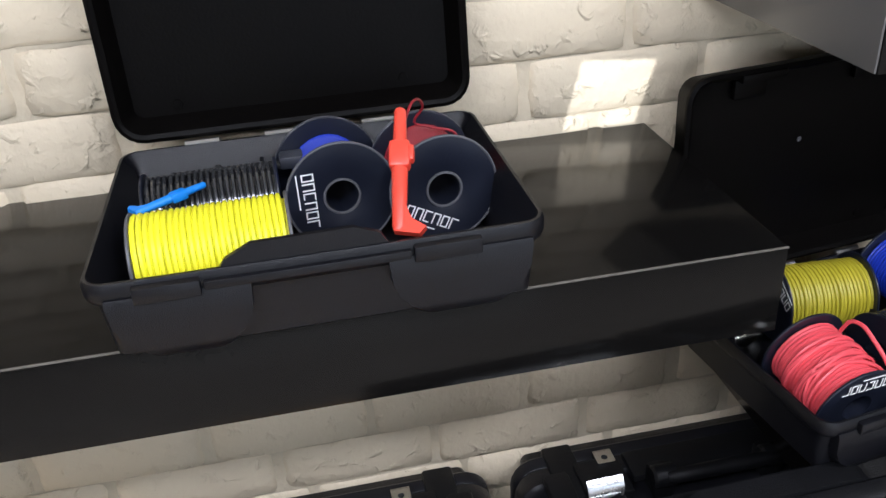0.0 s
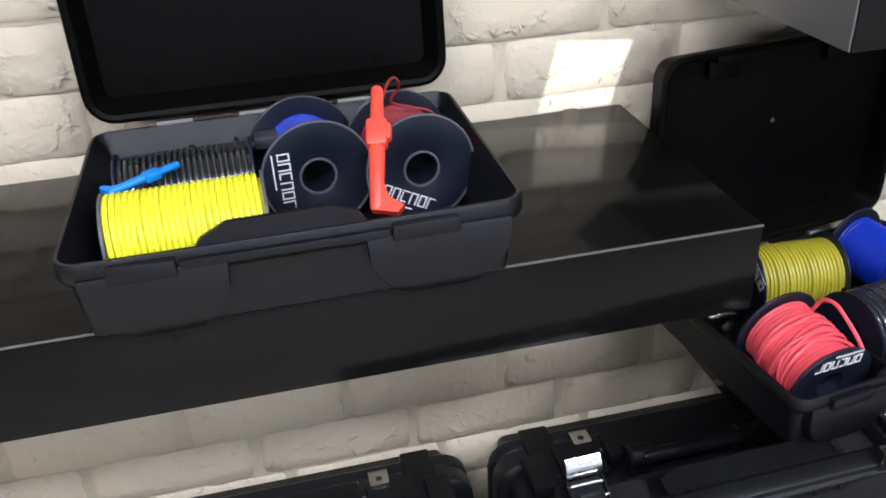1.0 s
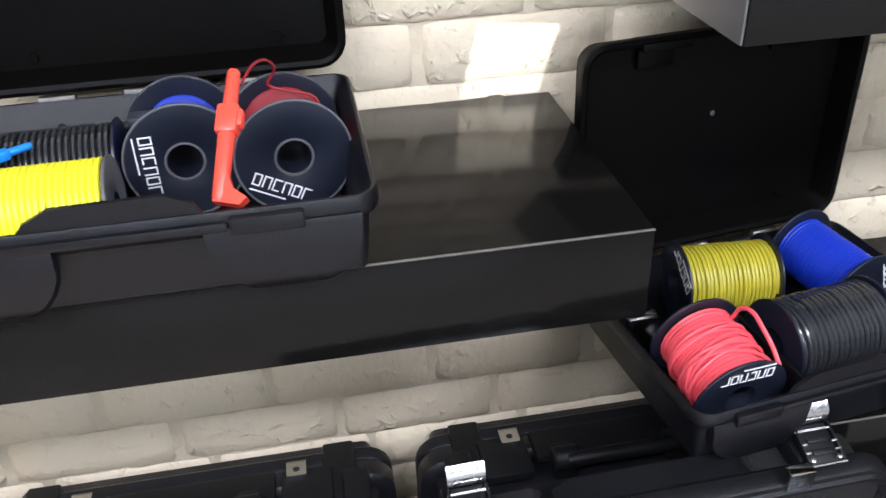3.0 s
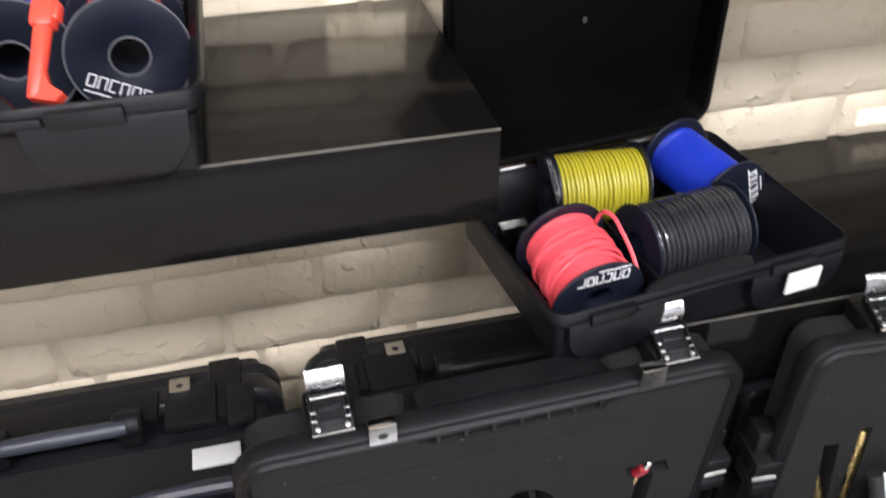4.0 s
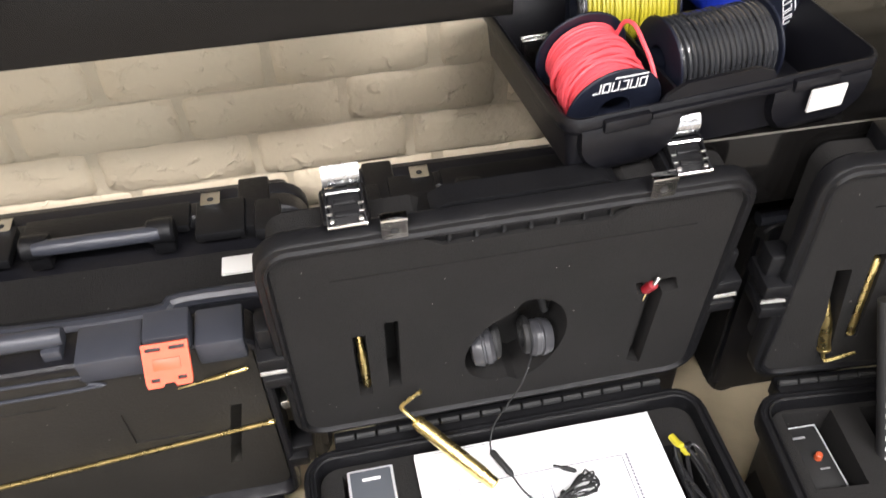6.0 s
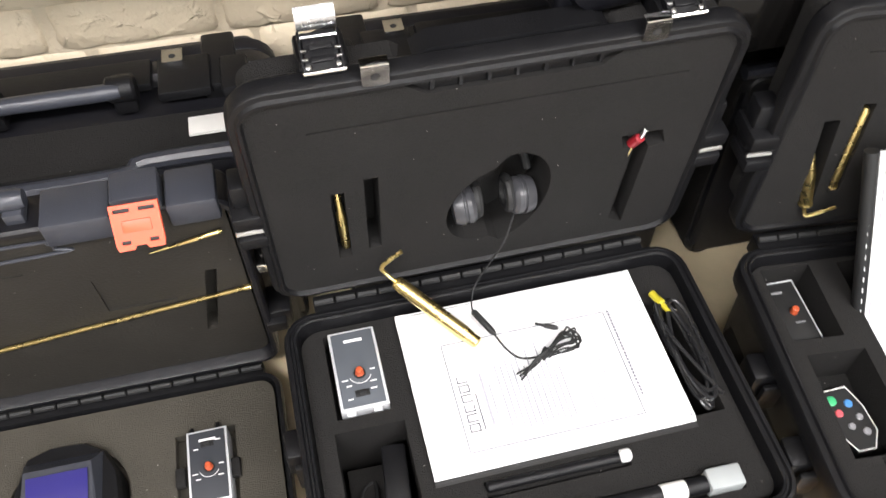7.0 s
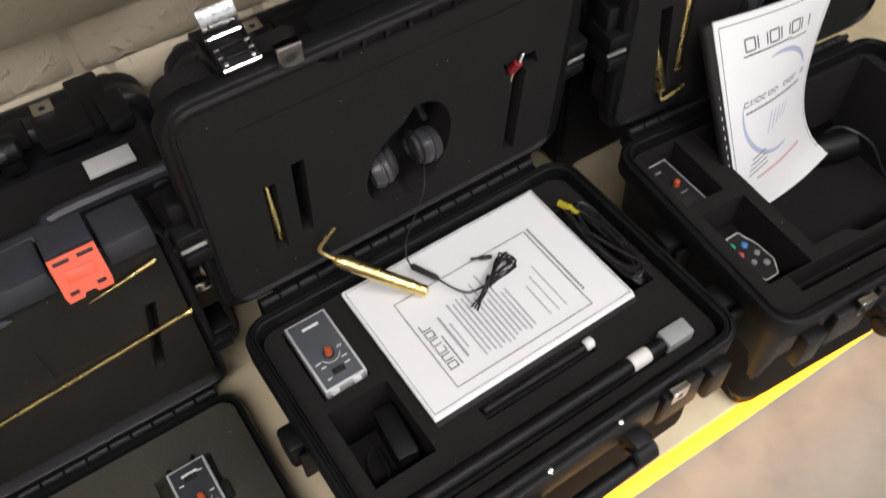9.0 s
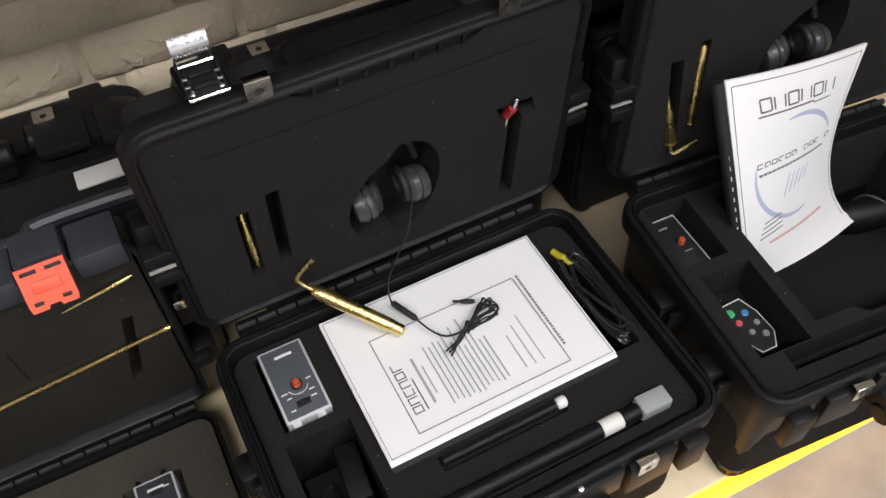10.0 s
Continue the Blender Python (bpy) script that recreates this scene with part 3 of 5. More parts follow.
LID2 = pose(0, CD / 2 + 0.017, H2 + 0.006, 95)
case_lid(c2, LID2, [
    ([(-0.164, 0.069), (-0.150, 0.069), (-0.150, 0.184), (-0.164, 0.184)], -0.020),
    ([(-0.131, 0.077), (-0.117, 0.077), (-0.115, 0.200), (-0.130, 0.200)], -0.040),
    (PHONES, -0.052), (T_SLOT, -0.025)], FOAM, 0.338, 0.486)

# right-hand case: open, emptied foam, a spiral manual standing in it
C3X, C3Y = 0.826, 0.437
PH3 = (-0.006, 0.030)
M3 = pose(C3X, C3Y, PLINTH, 0, 0, -3.7)


def in_c3(x0, x1, y0, y1):
    return rect(x0 - 0.812, x1 - 0.812, y0 - 0.418, y1 - 0.418)


c3 = thing("hard_case", M3, "open black hard case with deep foam pockets on the plinth", "case", "hard cases")
case_base(c3, H2, [
    (rect(-0.208, -0.146, 0.046, 0.148), 0.166),
    (rect(-0.200, -0.130, -0.100, 0.026), 0.164),
    ([(x - 0.822, y - 0.432) for x, y in ((0.711, 0.350), (0.765, 0.350), (0.780, 0.336), (1.030, 0.336), (1.030, 0.578), (0.711, 0.578))], 0.068),
    (in_c3(0.640, 0.960, 0.290, 0.316), 0.18)], FOAM)
hinge_row(c3, CD / 2 + 0.012, H2 - 0.002, CW - 0.08)
LID3 = pose(0, CD / 2 + 0.017, H2 + 0.006, 91)
case_lid(c3, LID3, [
    ([(-0.166, 0.045), (-0.150, 0.045), (-0.170, 0.187), (-0.188, 0.187)], -0.030),
    ([(-0.140, 0.066), (-0.125, 0.066), (-0.138, 0.207), (-0.152, 0.207)], -0.014),
    ([(x + PH3[0], y + PH3[1]) for x, y in PHONES], -0.052)], FOAM, 0.338, 0.486)


def closed_case(x, label_at, name_label):
    c = thing("hard_case", pose(x, 0.772, PLINTH + 0.1975, -90), name_label, "case", "closed hard cases")
    # the first case's grip is blue-grey to carry the sheen on it
    case_base(c, 0.165, [], FOAM, CW, 0.393, shell=CASE_MID, grip=CASE_GREY if label_at else None)
    lid = case_lid(c, pose(0, 0.1965, 0.1652, 180), [], None, 0.393, CW, 0.058, latches=False, shell=CASE_MID)
    for s in (-1, 1):
        b = bmesh.new()
        box(b, s * 0.178 - 0.020, s * 0.178 + 0.020, -0.201, -0.175, 0.100, 0.196, 0.004)
        part("strap_channel", b, CASE, c)
    b = bmesh.new()
    tube(b, smooth_path([(-0.23, -0.181, 0.010), (-0.13, -0.181, 0.010), (-0.10, -0.179, -0.004), (0.06, -0.179, -0.004), (0.09, -0.181, 0.010), (0.23, -0.181, 0.010)], 4), 0.010, 10)
    # blue-grey here paints the highlight along the dark rib
    part("rib_bar", b, CASE_GREY, c, "smooth rounded reinforcing rib")
    if label_at is not None:
        b = bmesh.new(); box(b, label_at, label_at + 0.054, -0.1870, -0.1830, 0.038, 0.066, 0.0004)
        part("sticker", b, LABEL, c, "pale printed sticker")
    return c


closed_case(-0.151, 0.137, "closed black hard case standing on edge against the wall")
closed_case(0.366, None, "closed black hard case standing on edge behind the open case")
closed_case(0.874, None, "closed black hard case standing on edge behind the far case")

# left-hand case: flat, wide, with an orange lid clasp
C1X, C1Y, H1 = -0.265, 0.508, 0.050
c1 = thing("tool_case", pose(C1X, C1Y, PLINTH, 0, 0, 0.8), "open flat dark case with dusty grey foam and an orange clasp", "case")
b = bmesh.new()
rr_loft(b, 0.608, 0.36, [(0.012, 0), (0.004, 0.004), (0, H1 - 0.006), (0.003, H1), (0.008, H1), (0.010, H1 - 0.006), (0.014, 0.008)], 0.030, -0.011)
part("base_shell", b, CASE, c1)
b = bmesh.new()
plate(b, rrect(-0.303, 0.281, -0.168, 0.166, 0.02), [
    (rect(0.150, 0.226, -0.012, 0.108), H1 - 0.020), (ellipse(0.020, 0.045, 0.075, 0.075), H1 - 0.03),
    (rect(0.17, 0.272, -0.155, -0.06), H1 - 0.035)], 0.006, H1 - 0.002)
part("base_foam", b, FOAM_OLD, c1, "dusty grey cut-out foam")
hinge_row(c1, 0.186, H1 + 0.0, 0.54, 18)
b = bmesh.new()
L1 = 0.358
rr_loft(b, 0.606, L1, [(0.012, -0.052), (0.005, -0.049), (0, -0.040), (0, -0.003), (0.003, 0), (0.008, 0), (0.010, -0.004), (0.014, -0.044)], 0.028, -0.0045, L1 / 2)
lid1 = part("lid", b, CASE_MID, c1, "open dark grey lid", pose(0, 0.190, H1 + 0.002, 93))
b = bmesh.new()
plate(b, rrect(-0.294, 0.285, 0.014, L1 - 0.014, 0.018), [([(0.217, 0.087), (0.231, 0.089), (0.255, 0.218), (0.242, 0.219)], -0.040), (rect(0.12, 0.20, 0.17, 0.235), -0.0165), (rect(-0.28, 0.06, 0.268, 0.276), -0.0165)], -0.043, -0.014)
part("lid_foam", b, FOAM_LID, lid1, "dark brown cut-out lining")
b = bmesh.new()
tube(b, smooth_path([(-0.28, 0.322, -0.012), (0.07, 0.322, -0.012), (0.102, 0.318, -0.012), (0.106, 0.308, -0.012), (0.09, 0.299, -0.012), (-0.28, 0.296, -0.012)], 5), 0.0022, 6)
part("wire_loop", b, CASE_GREY, lid1, "grey outline loop")
for x0, x1 in ((0.111, 0.179), (0.233, 0.284)):
    b = bmesh.new()
    box(b, x0, x1, L1 - 0.026, L1 + 0.008, -0.044, 0.006, 0.003)
    part("lid_flap", b, CASE_GREY, lid1, "smooth blue-grey raised panel")
b = bmesh.new()
turned(b, (-0.12, L1 + 0.020, -0.026), (1, 0, 0), [(0, 0.009), (0.006, 0.011), (0.215, 0.011), (0.222, 0.009)], 14)
for x in (-0.105, 0.088):
    box(b, x - 0.01, x + 0.01, L1 - 0.002, L1 + 0.014, -0.042, -0.010, 0.003)
part("handle", b, CASE_GREY, lid1, "rounded grey handle")
b = bmesh.new()
plate(b, [(-0.0220, -0.046), (-0.007, -0.046), (-0.005, -0.042), (0.005, -0.042), (0.007, -0.046), (0.0220, -0.046), (0.0236, -0.040), (0.0236, 0.0), (-0.0236, 0.0), (-0.0236, -0.040)],
      [(rect(-0.018, -0.009, -0.040, -0.036), 0.002), (rect(0.009, 0.018, -0.040, -0.036), 0.002), (rect(-0.020, -0.004, -0.008, -0.004), 0.002), (rect(0.004, 0.020, -0.008, -0.004), 0.002)], 0, 0.006)
box(b, -0.014, 0.014, -0.028, -0.016, 0.005, 0.0075, 0.001)
clasp = part("clasp", b, ORANGE, c1, "bright orange plastic clasp", pose(0, 0.190, H1 + 0.002, 93) @ pose(0.206, L1 + 0.020, 0.003, -42, 0, 0))
# dark fills that paint the shade inside the clasp's slots
for x0, x1, y0, y1 in ((-0.018, -0.009, -0.040, -0.036), (0.009, 0.018, -0.040, -0.036), (-0.020, -0.004, -0.008, -0.004), (0.004, 0.020, -0.008, -0.004)):
    b = bmesh.new(); box(b, x0, x1, y0, y1, 0.0018, 0.0040, 0.0004)
    part("slot", b, RUBBER, clasp)
b = bmesh.new(); box(b, 0.182, 0.230, L1 - 0.012, L1 + 0.021, -0.040, -0.001, 0.003)
part("clasp_mount", b, CASE_GREY, lid1)
for y, h in ((0.30, 0.035), (0.335, 0.02), (0.09, 0.04)):
    b = bmesh.new(); box(b, 0.294, 0.326, y - h / 2, y + h / 2, -0.050, -0.006, 0.004)
    part("side_latch", b, CASE, lid1, "black side latch")
    b = bmesh.new(); box(b, 0.292, 0.318, y - h / 4, y + h / 4, -0.055, 0.004, 0.003)
    part("side_pin", b, CASE, lid1)
b = bmesh.new(); box(b, 0.300, 0.320, 0.205, 0.222, -0.03, -0.004, 0.003)
part("catch_plate", b, CHROME, lid1, "small chrome side catch")


# ---- wire boxes ----
def wire_box(m, label, lid_turn, sticker=None, lid_w=0.364):
    m = m @ Matrix.Diagonal((0.920, 0.985, 0.97, 1))
    w, d, h = 0.362, 0.252, 0.071
    t = thing("wire_box", m, label, "storage box", "open wire boxes")
    cy = d / 2
    b = bmesh.new()
    rr_loft(b, w, d, [(0.018, 0), (0.013, 0.004), (0.008, h - 0.022), (0.002, h - 0.017), (0, h - 0.013), (0, h - 0.004), (0.002, h), (0.0045, h), (0.006, h - 0.004),
                      (0.013, h - 0.012), (0.024, 0.005)], 0.020, 0, cy)
    part("body", b, BOX, t)
    for x0, x1 in ((-0.164, -0.056), (0.050, 0.166)):
        b = bmesh.new()
        loft(b, [[(x0 + i, 0.012 - 0.0, z), (x1 - i, 0.012, z), (x1 - i * 1.6, y, z), (x0 + i * 1.6, y, z)] for z, y, i in ((0.002, 0.006, 0.021), (0.006, 0.002, 0.017), (0.014, 0.000, 0.010), (0.024, -0.0012, 0.0045), (0.036, -0.0020, 0.001), (h - 0.016, -0.0026, 0.0), (h - 0.012, -0.0010, 0.0))])
        part("front_bulge", b, BOX, t)
    b = bmesh.new()
    loft(b, [[(x, y, z) for x, z in ((-0.085, h - 0.010), (0.058, h - 0.010), (0.046, h + 0.009), (0.026, h + 0.0165), (-0.052, h + 0.0155), (-0.072, h + 0.006))] for y in (0.003, 0.007)])
    part("front_lip", b, BOX, t)
    for x0, x1 in ((-0.142, -0.092), (0.070, 0.124)):
        b = bmesh.new()
        box(b, x0, x1, -0.006, 0.006, h - 0.016, h - 0.003, 0.0015)
        part("latch_ledge", b, BOX, t)
    b = bmesh.new()
    box(b, -0.090, 0.068, -0.004, 0.004, h - 0.013, h - 0.006, 0.0012)
    part("front_ledge", b, BOX, t)
    b = bmesh.new()
    box(b, -0.045, -0.041, 0.02, d - 0.03, 0.010, h - 0.010, 0.001)
    part("divider", b, BOX, t)
    for x in (-0.10, -0.02, 0.08):
        b = bmesh.new()
        rod(b, (x - 0.018, d + 0.001, h - 0.001), (x + 0.018, d + 0.001, h - 0.001), 0.0042, 10)
        part("hinge", b, STEEL, t, "dull metal hinge pins")
    b = bmesh.new()
    lh = d + 0.002
    rr_loft(b, lid_w, lh, [(0.016, -0.032), (0.008, -0.030), (0.003, -0.006), (0, -0.004), (0, 0.0), (0.004, 0.002), (0.008, 0.0), (0.011, -0.006), (0.018, -0.026)], 0.028, 0, lh / 2)
    lid = part("lid", b, BOX_LID, t, "open dark plastic lid", pose(0, d + 0.004, h + 0.004, lid_turn))
    for x in (-0.085, 0.085):
        b = bmesh.new()
        box(b, x - 0.030, x + 0.030, lh - 0.014, lh - 0.004, -0.022, 0.004, 0.002)
        box(b, x - 0.022, x + 0.022, lh - 0.040, lh - 0.016, -0.026, -0.018, 0.002)
        part("lid_catch", b, BOX_LID, lid)
    b = bmesh.new()
    turned(b, (0.002, 0.148, -0.0262), (0, 0, 1), [(0, 0.0035), (0.0012, 0.003), (0.0016, 0.001)], 12)
    part("moulding_dot", b, FLANGE_RIM, lid)
    for x in (-0.12, 0.115):
        b = bmesh.new()
        turned(b, (x, 0.028, -0.0262), (0, 0, 1), [(0, 0.005), (0.002, 0.0045)], 12)
        part("lid_boss", b, BOX_LID, lid)
    if sticker:
        b = bmesh.new(); box(b, sticker, sticker + 0.042, -0.0115, -0.0085, 0.032, 0.057, 0.0003)
        part("sticker", b, LABEL, t, "small white sticker")
    return t


wire_box(pose(-0.079, 0.677, 1.0185, 0, 0, 0.4), "open black plastic box of wire spools, on the upper shelf", 86)
wire_box(pose(0.508, 0.686, 0.7725, 0, 0, 7.5), "open black plastic box of wire spools, on the lower shelf", 89.5, 0.088, 0.364)


IN_BOX1 = Matrix.Translation((-0.074, 0.679, 1.0185)) @ Matrix.Scale(0.905, 4) @ Matrix.Translation((0.095, -0.680, -1.0185))
IN_BOX2 = Matrix.Translation((0.499, 0.690, 0.7675)) @ Matrix.Scale(0.98, 4) @ Matrix.Translation((-0.505, -0.692, -0.7525))


def along(centre, axis):
    q = Vector(axis).normalized().to_track_quat("Z", "Y")
    return Matrix.Translation(centre) @ q.to_matrix().to_4x4()


def spool(front, axis, length, r, rw, wire, label, wire_r=0.0016, messy=0.0, logo=None, rim=True, seed=1, hub=0.016, flange=None, where=None, pitch=2.02):
    """A wire spool; front: the middle of its front flange, axis: the way that flange faces."""
    rnd = random.Random(seed)
    a = Vector(axis).normalized()
    t = thing("wire_spool", where @ along(Vector(front) - a * length / 2, a), label, "wire spool", "wire spools")
    hl = length / 2
    for s in (-1, 1):
        b = bmesh.new()
        z = s * (hl - 0.0015)
        prof = [(r - 0.001, -0.0015), (r, -0.0008), (r, 0.0008), (r - 0.001, 0.0015), (hub + 0.0015, 0.0015), (hub, 0.0005), (hub, -0.0015)]
        loops = [ring_pts(Vector((0, 0, z + zz)), Vector((1, 0, 0)), Vector((0, 1, 0)), rr, 40) for rr, zz in prof]
        loft(b, loops + [loops[0]], False, False)
        f = part("flange", b, flange or FLANGE, t)
        if rim:
            b = bmesh.new()
            pts = ring_pts(Vector((0, 0, z + s * 0.0012)), Vector((1, 0, 0)), Vector((0, 1, 0)), r - 0.0009, 48)
            tube(b, pts + [pts[0]], 0.0012, 6)
            pts = ring_pts(Vector((0, 0, z + s * 0.0012)), Vector((1, 0, 0)), Vector((0, 1, 0)), hub + 0.0006, 28)
            tube(b, pts + [pts[0]], 0.0014, 6)
            part("rim", b, FLANGE_RIM, f, "grey raised rim")
        if logo is not None and s > 0:
            b = bmesh.new(); mark(b, -0.0270, -0.0420, 0.054, 0.0180, z + 0.0016)
            part("logo", b, WHITE, f, "white printed mark", pose(0, 0, 0, 0, 0, logo))
    b = bmesh.new()
    loops = [ring_pts(Vector((0, 0, z)), Vector((1, 0, 0)), Vector((0, 1, 0)), rr, 20) for z, rr in ((-hl, hub), (hl, hub), (hl, hub + 0.0015), (-hl, hub + 0.0015))]
    loft(b, loops + [loops[0]], False, False)
    part("core", b, FLANGE, t)
    b = bmesh.new()
    inner = rw - wire_r * (1.2 if pitch < 2.1 else 1.7)
    loft(b, [ring_pts(Vector((0, 0, z)), Vector((1, 0, 0)), Vector((0, 1, 0)), rr, 28) for z, rr in ((-hl + 0.003, inner), (hl - 0.003, inner))], False, False)
    wound = part("winding", b, wire, t, "wound insulated wire")
    b = bmesh.new()
    n = max(6, int((length - 0.008) / (wire_r * pitch)))
    pts, k = [], 22
    z0 = -hl + 0.004
    step = (length - 0.008) / n
    off = [0.0] * (n + 2)
    for i in range(n + 2):
        off[i] = rnd.uniform(-1, 1) * messy
    for i in range(n * k + 1):
        u = i / k
        j = int(u)
        f = u - j
        jit = off[j] * (1 - f) + off[j + 1] * f
        ang = 2 * math.pi * u
        rr = rw + abs(jit) * 1.2 + 0.0008 * messy * 300 * math.sin(u * 0.7) * 0.3
        zz = min(hl - 0.0035, max(-hl + 0.0035, z0 + u * step + jit * 1.6 * math.sin(ang + j)))
        pts.append(Vector((rr * math.cos(ang), rr * math.sin(ang), zz)))
    tube(b, pts, wire_r, 6)
    part("wire", b, wire, t)
    if messy > 0.0008:
        for q in range(9):
            tilt, zc = rnd.uniform(-0.018, 0.018), rnd.uniform(-hl * 0.5, hl * 0.5)
            ph = rnd.uniform(0, 6.28)
            loop = []
            for i in range(41):
                ang = 2 * math.pi * i / 40
                rr = rw + wire_r * 2.1 + 0.0010 * math.sin(3 * ang + ph)
                loop.append(Vector((rr * math.cos(ang), rr * math.sin(ang), max(-hl + 0.005, min(hl - 0.005, zc + tilt * math.cos(ang + ph))))))
            b = bmesh.new(); tube(b, loop, wire_r, 6)
            part("loose_turn", b, wire, wound)
    return t


UP = (0.10, -0.99, 0.06)
spool((-0.074, 0.815, 1.0765), UP, 0.086, 0.0525, 0.034, W_BLUE, "black spool of blue wire with a white printed mark", logo=-90, seed=2, where=IN_BOX1)
spool((0.020, 0.803, 1.0750), UP, 0.086, 0.0525, 0.038, W_DRED, "black spool of dark red wire with a white printed mark", logo=-28, seed=3, where=IN_BOX1)
spool((-0.122, 0.750, 1.0740), (1, 0.03, 0.0), 0.130, 0.0415, 0.0380, W_YELLOW, "spool wound full with bright yellow wire", wire_r=0.0024, messy=0.00025, rim=False, seed=4, hub=0.012, flange=FLANGE_RIM, where=IN_BOX1)
spool((-0.130, 0.842, 1.0700), (1, 0.02, 0.0), 0.122, 0.0400, 0.0350, W_BLACK, "spool of shiny black wire lying behind the yellow one", wire_r=0.0021, messy=0.0005, pitch=2.5, rim=False, seed=5, hub=0.012, where=IN_BOX1)
red = spool((0.403, 0.700, 0.8130), (0.11, -0.97, -0.16), 0.086, 0.0480, 0.0365, W_RED, "black spool of tangled salmon-red wire", wire_r=0.0020, messy=0.0012, logo=180, rim=False, seed=6, where=IN_BOX2)
spool((0.416, 0.884, 0.8190), (-1, 0.04, 0.02), 0.106, 0.0465, 0.0375, W_OLIVE, "black spool of mustard yellow wire", wire_r=0.0023, messy=0.0006, logo=150, rim=False, seed=7, where=IN_BOX2)
spool((0.612, 0.828, 0.8130), (0.22, -0.96, -0.05), 0.104, 0.0460, 0.0330, W_BLUE, "black spool of blue wire", wire_r=0.0019, messy=0.0006, logo=110, rim=False, seed=8, where=IN_BOX2)
spool((0.583, 0.781, 0.8170), (1, 0.15, 0.0), 0.116, 0.0455, 0.0405, W_BLACK, "black spool of black wire", wire_r=0.0023, messy=0.0008, pitch=2.6, rim=False, seed=9, where=IN_BOX2)

# a strand of the red wire has slipped off its winding
b = bmesh.new()
BACK = red.matrix_basis.inverted() @ IN_BOX2
tube(b, smooth_path([BACK @ Vector(p) for p in ((0.425, 0.772, 0.850), (0.4285, 0.765, 0.866), (0.4335, 0.752, 0.869), (0.4375, 0.737, 0.860), (0.4420, 0.722, 0.847), (0.4440, 0.709, 0.834))], 6), 0.0022, 8)
part("loose_strand", b, W_RED, red)

# ---- probes and clips in the upper box ----
def clip(m, mat, label, length=0.108):
    t = thing("test_clip", m, label, "test clip", "test clips")
    k = length / 0.108
    b = bmesh.new()
    turned(b, (0, 0, 0), (0, 0, 1), [(0, 0.0040 * k), (0.004 * k, 0.0056 * k), (0.052 * k, 0.0066 * k), (0.056 * k, 0.0062 * k)], 12)
    part("sleeve", b, mat, t)
    b = bmesh.new()
    box(b, -0.0085 * k, 0.0085 * k, -0.007 * k, 0.007 * k, 0.054 * k, 0.078 * k, 0.003 * k)
    box(b, 0.004 * k, 0.0115 * k, -0.005 * k, 0.005 * k, 0.060 * k, 0.074 * k, 0.002 * k)
    part("collar", b, mat, t)
    b = bmesh.new()
    turned(b, (0, 0, 0.076 * k), (0, 0, 1), [(0, 0.0056 * k), (0.030 * k, 0.0050 * k), (0.032 * k, 0.0040 * k)], 12)
    part("plug", b, mat, t)
    b = bmesh.new()
    loft(b, [[(x, y, z) for x, z in ((-0.004 * k, 0.0), (0.016 * k, -0.003 * k), (0.021 * k, 0.003 * k), (0.010 * k, 0.010 * k), (0.004 * k, 0.024 * k))] for y in (-0.004 * k, 0.004 * k)])
    part("trigger", b, mat, t)
    return t


clip(IN_BOX1 @ along((-0.037, 0.700, 1.092), (0.019, 0.083, 0.068)) @ pose(0, 0, 0, 0, 0, 180), CLIPRED, "bright red test clip leaning on the spools", 0.114)
clip(IN_BOX1 @ along((-0.250, 0.778, 1.104), (0.045, 0.026, 0.003)), CLIPBLUE, "small blue test clip lying on the wire", 0.066)
t = thing("test_probe", IN_BOX1, "black test probe lying on the wire spools", "probe")
b = bmesh.new()
turned(b, (-0.252, 0.885, 1.087), (1, -0.06, 0.02), [(0, 0.0012), (0.018, 0.0014), (0.020, 0.0045), (0.062, 0.0050), (0.064, 0.0075), (0.068, 0.0075), (0.070, 0.0050), (0.128, 0.0045), (0.132, 0.003)], 12)
part("body", b, RUBBER, t)
b = bmesh.new()
box(b, -0.128, -0.098, 0.872, 0.894, 1.085, 1.098, 0.003)
part("plug", b, CASE_GREY, t)
t = thing("test_lead", IN_BOX1, "thin red test lead looped over a spool", "cable")
b = bmesh.new()
tube(b, smooth_path([(-0.014, 0.790, 1.150), (-0.004, 0.812, 1.158), (0.006, 0.834, 1.154), (0.012, 0.850, 1.140), (0.004, 0.856, 1.124), (0.020, 0.858, 1.116), (0.044, 0.860, 1.106), (0.050, 0.856, 1.080)], 6), 0.0013, 6)
part("lead", b, W_DRED, t)
t = thing("bench_tool", IN_BOX2, "bright steel tool lying in the lower wire box", "tool")
b = bmesh.new(); rod(b, (0.592, 0.712, 0.8000), (0.640, 0.722, 0.8020), 0.0035, 10)
part("shaft", b, CHROME, t)
b = bmesh.new(); rod(b, (0.584, 0.711, 0.7995), (0.594, 0.7125, 0.800), 0.006, 10)
part("handle", b, RUBBER, t)
t = thing("strip_stack", IN_BOX2 @ pose(0.362, 0.838, 0.7625, 0, 0, 6), "bright metal strips standing in the lower wire box", "metal strip")
for k in range(3):
    b = bmesh.new(); box(b, -0.016, 0.016, -0.0075 + 0.0052 * k, -0.0040 + 0.0052 * k, 0, 0.052 + 0.0012 * k, 0.0006)
    part("strip", b, CHROME, t)

# ---- on and in the middle case ----
FZ = PLINTH + H2 - 0.018


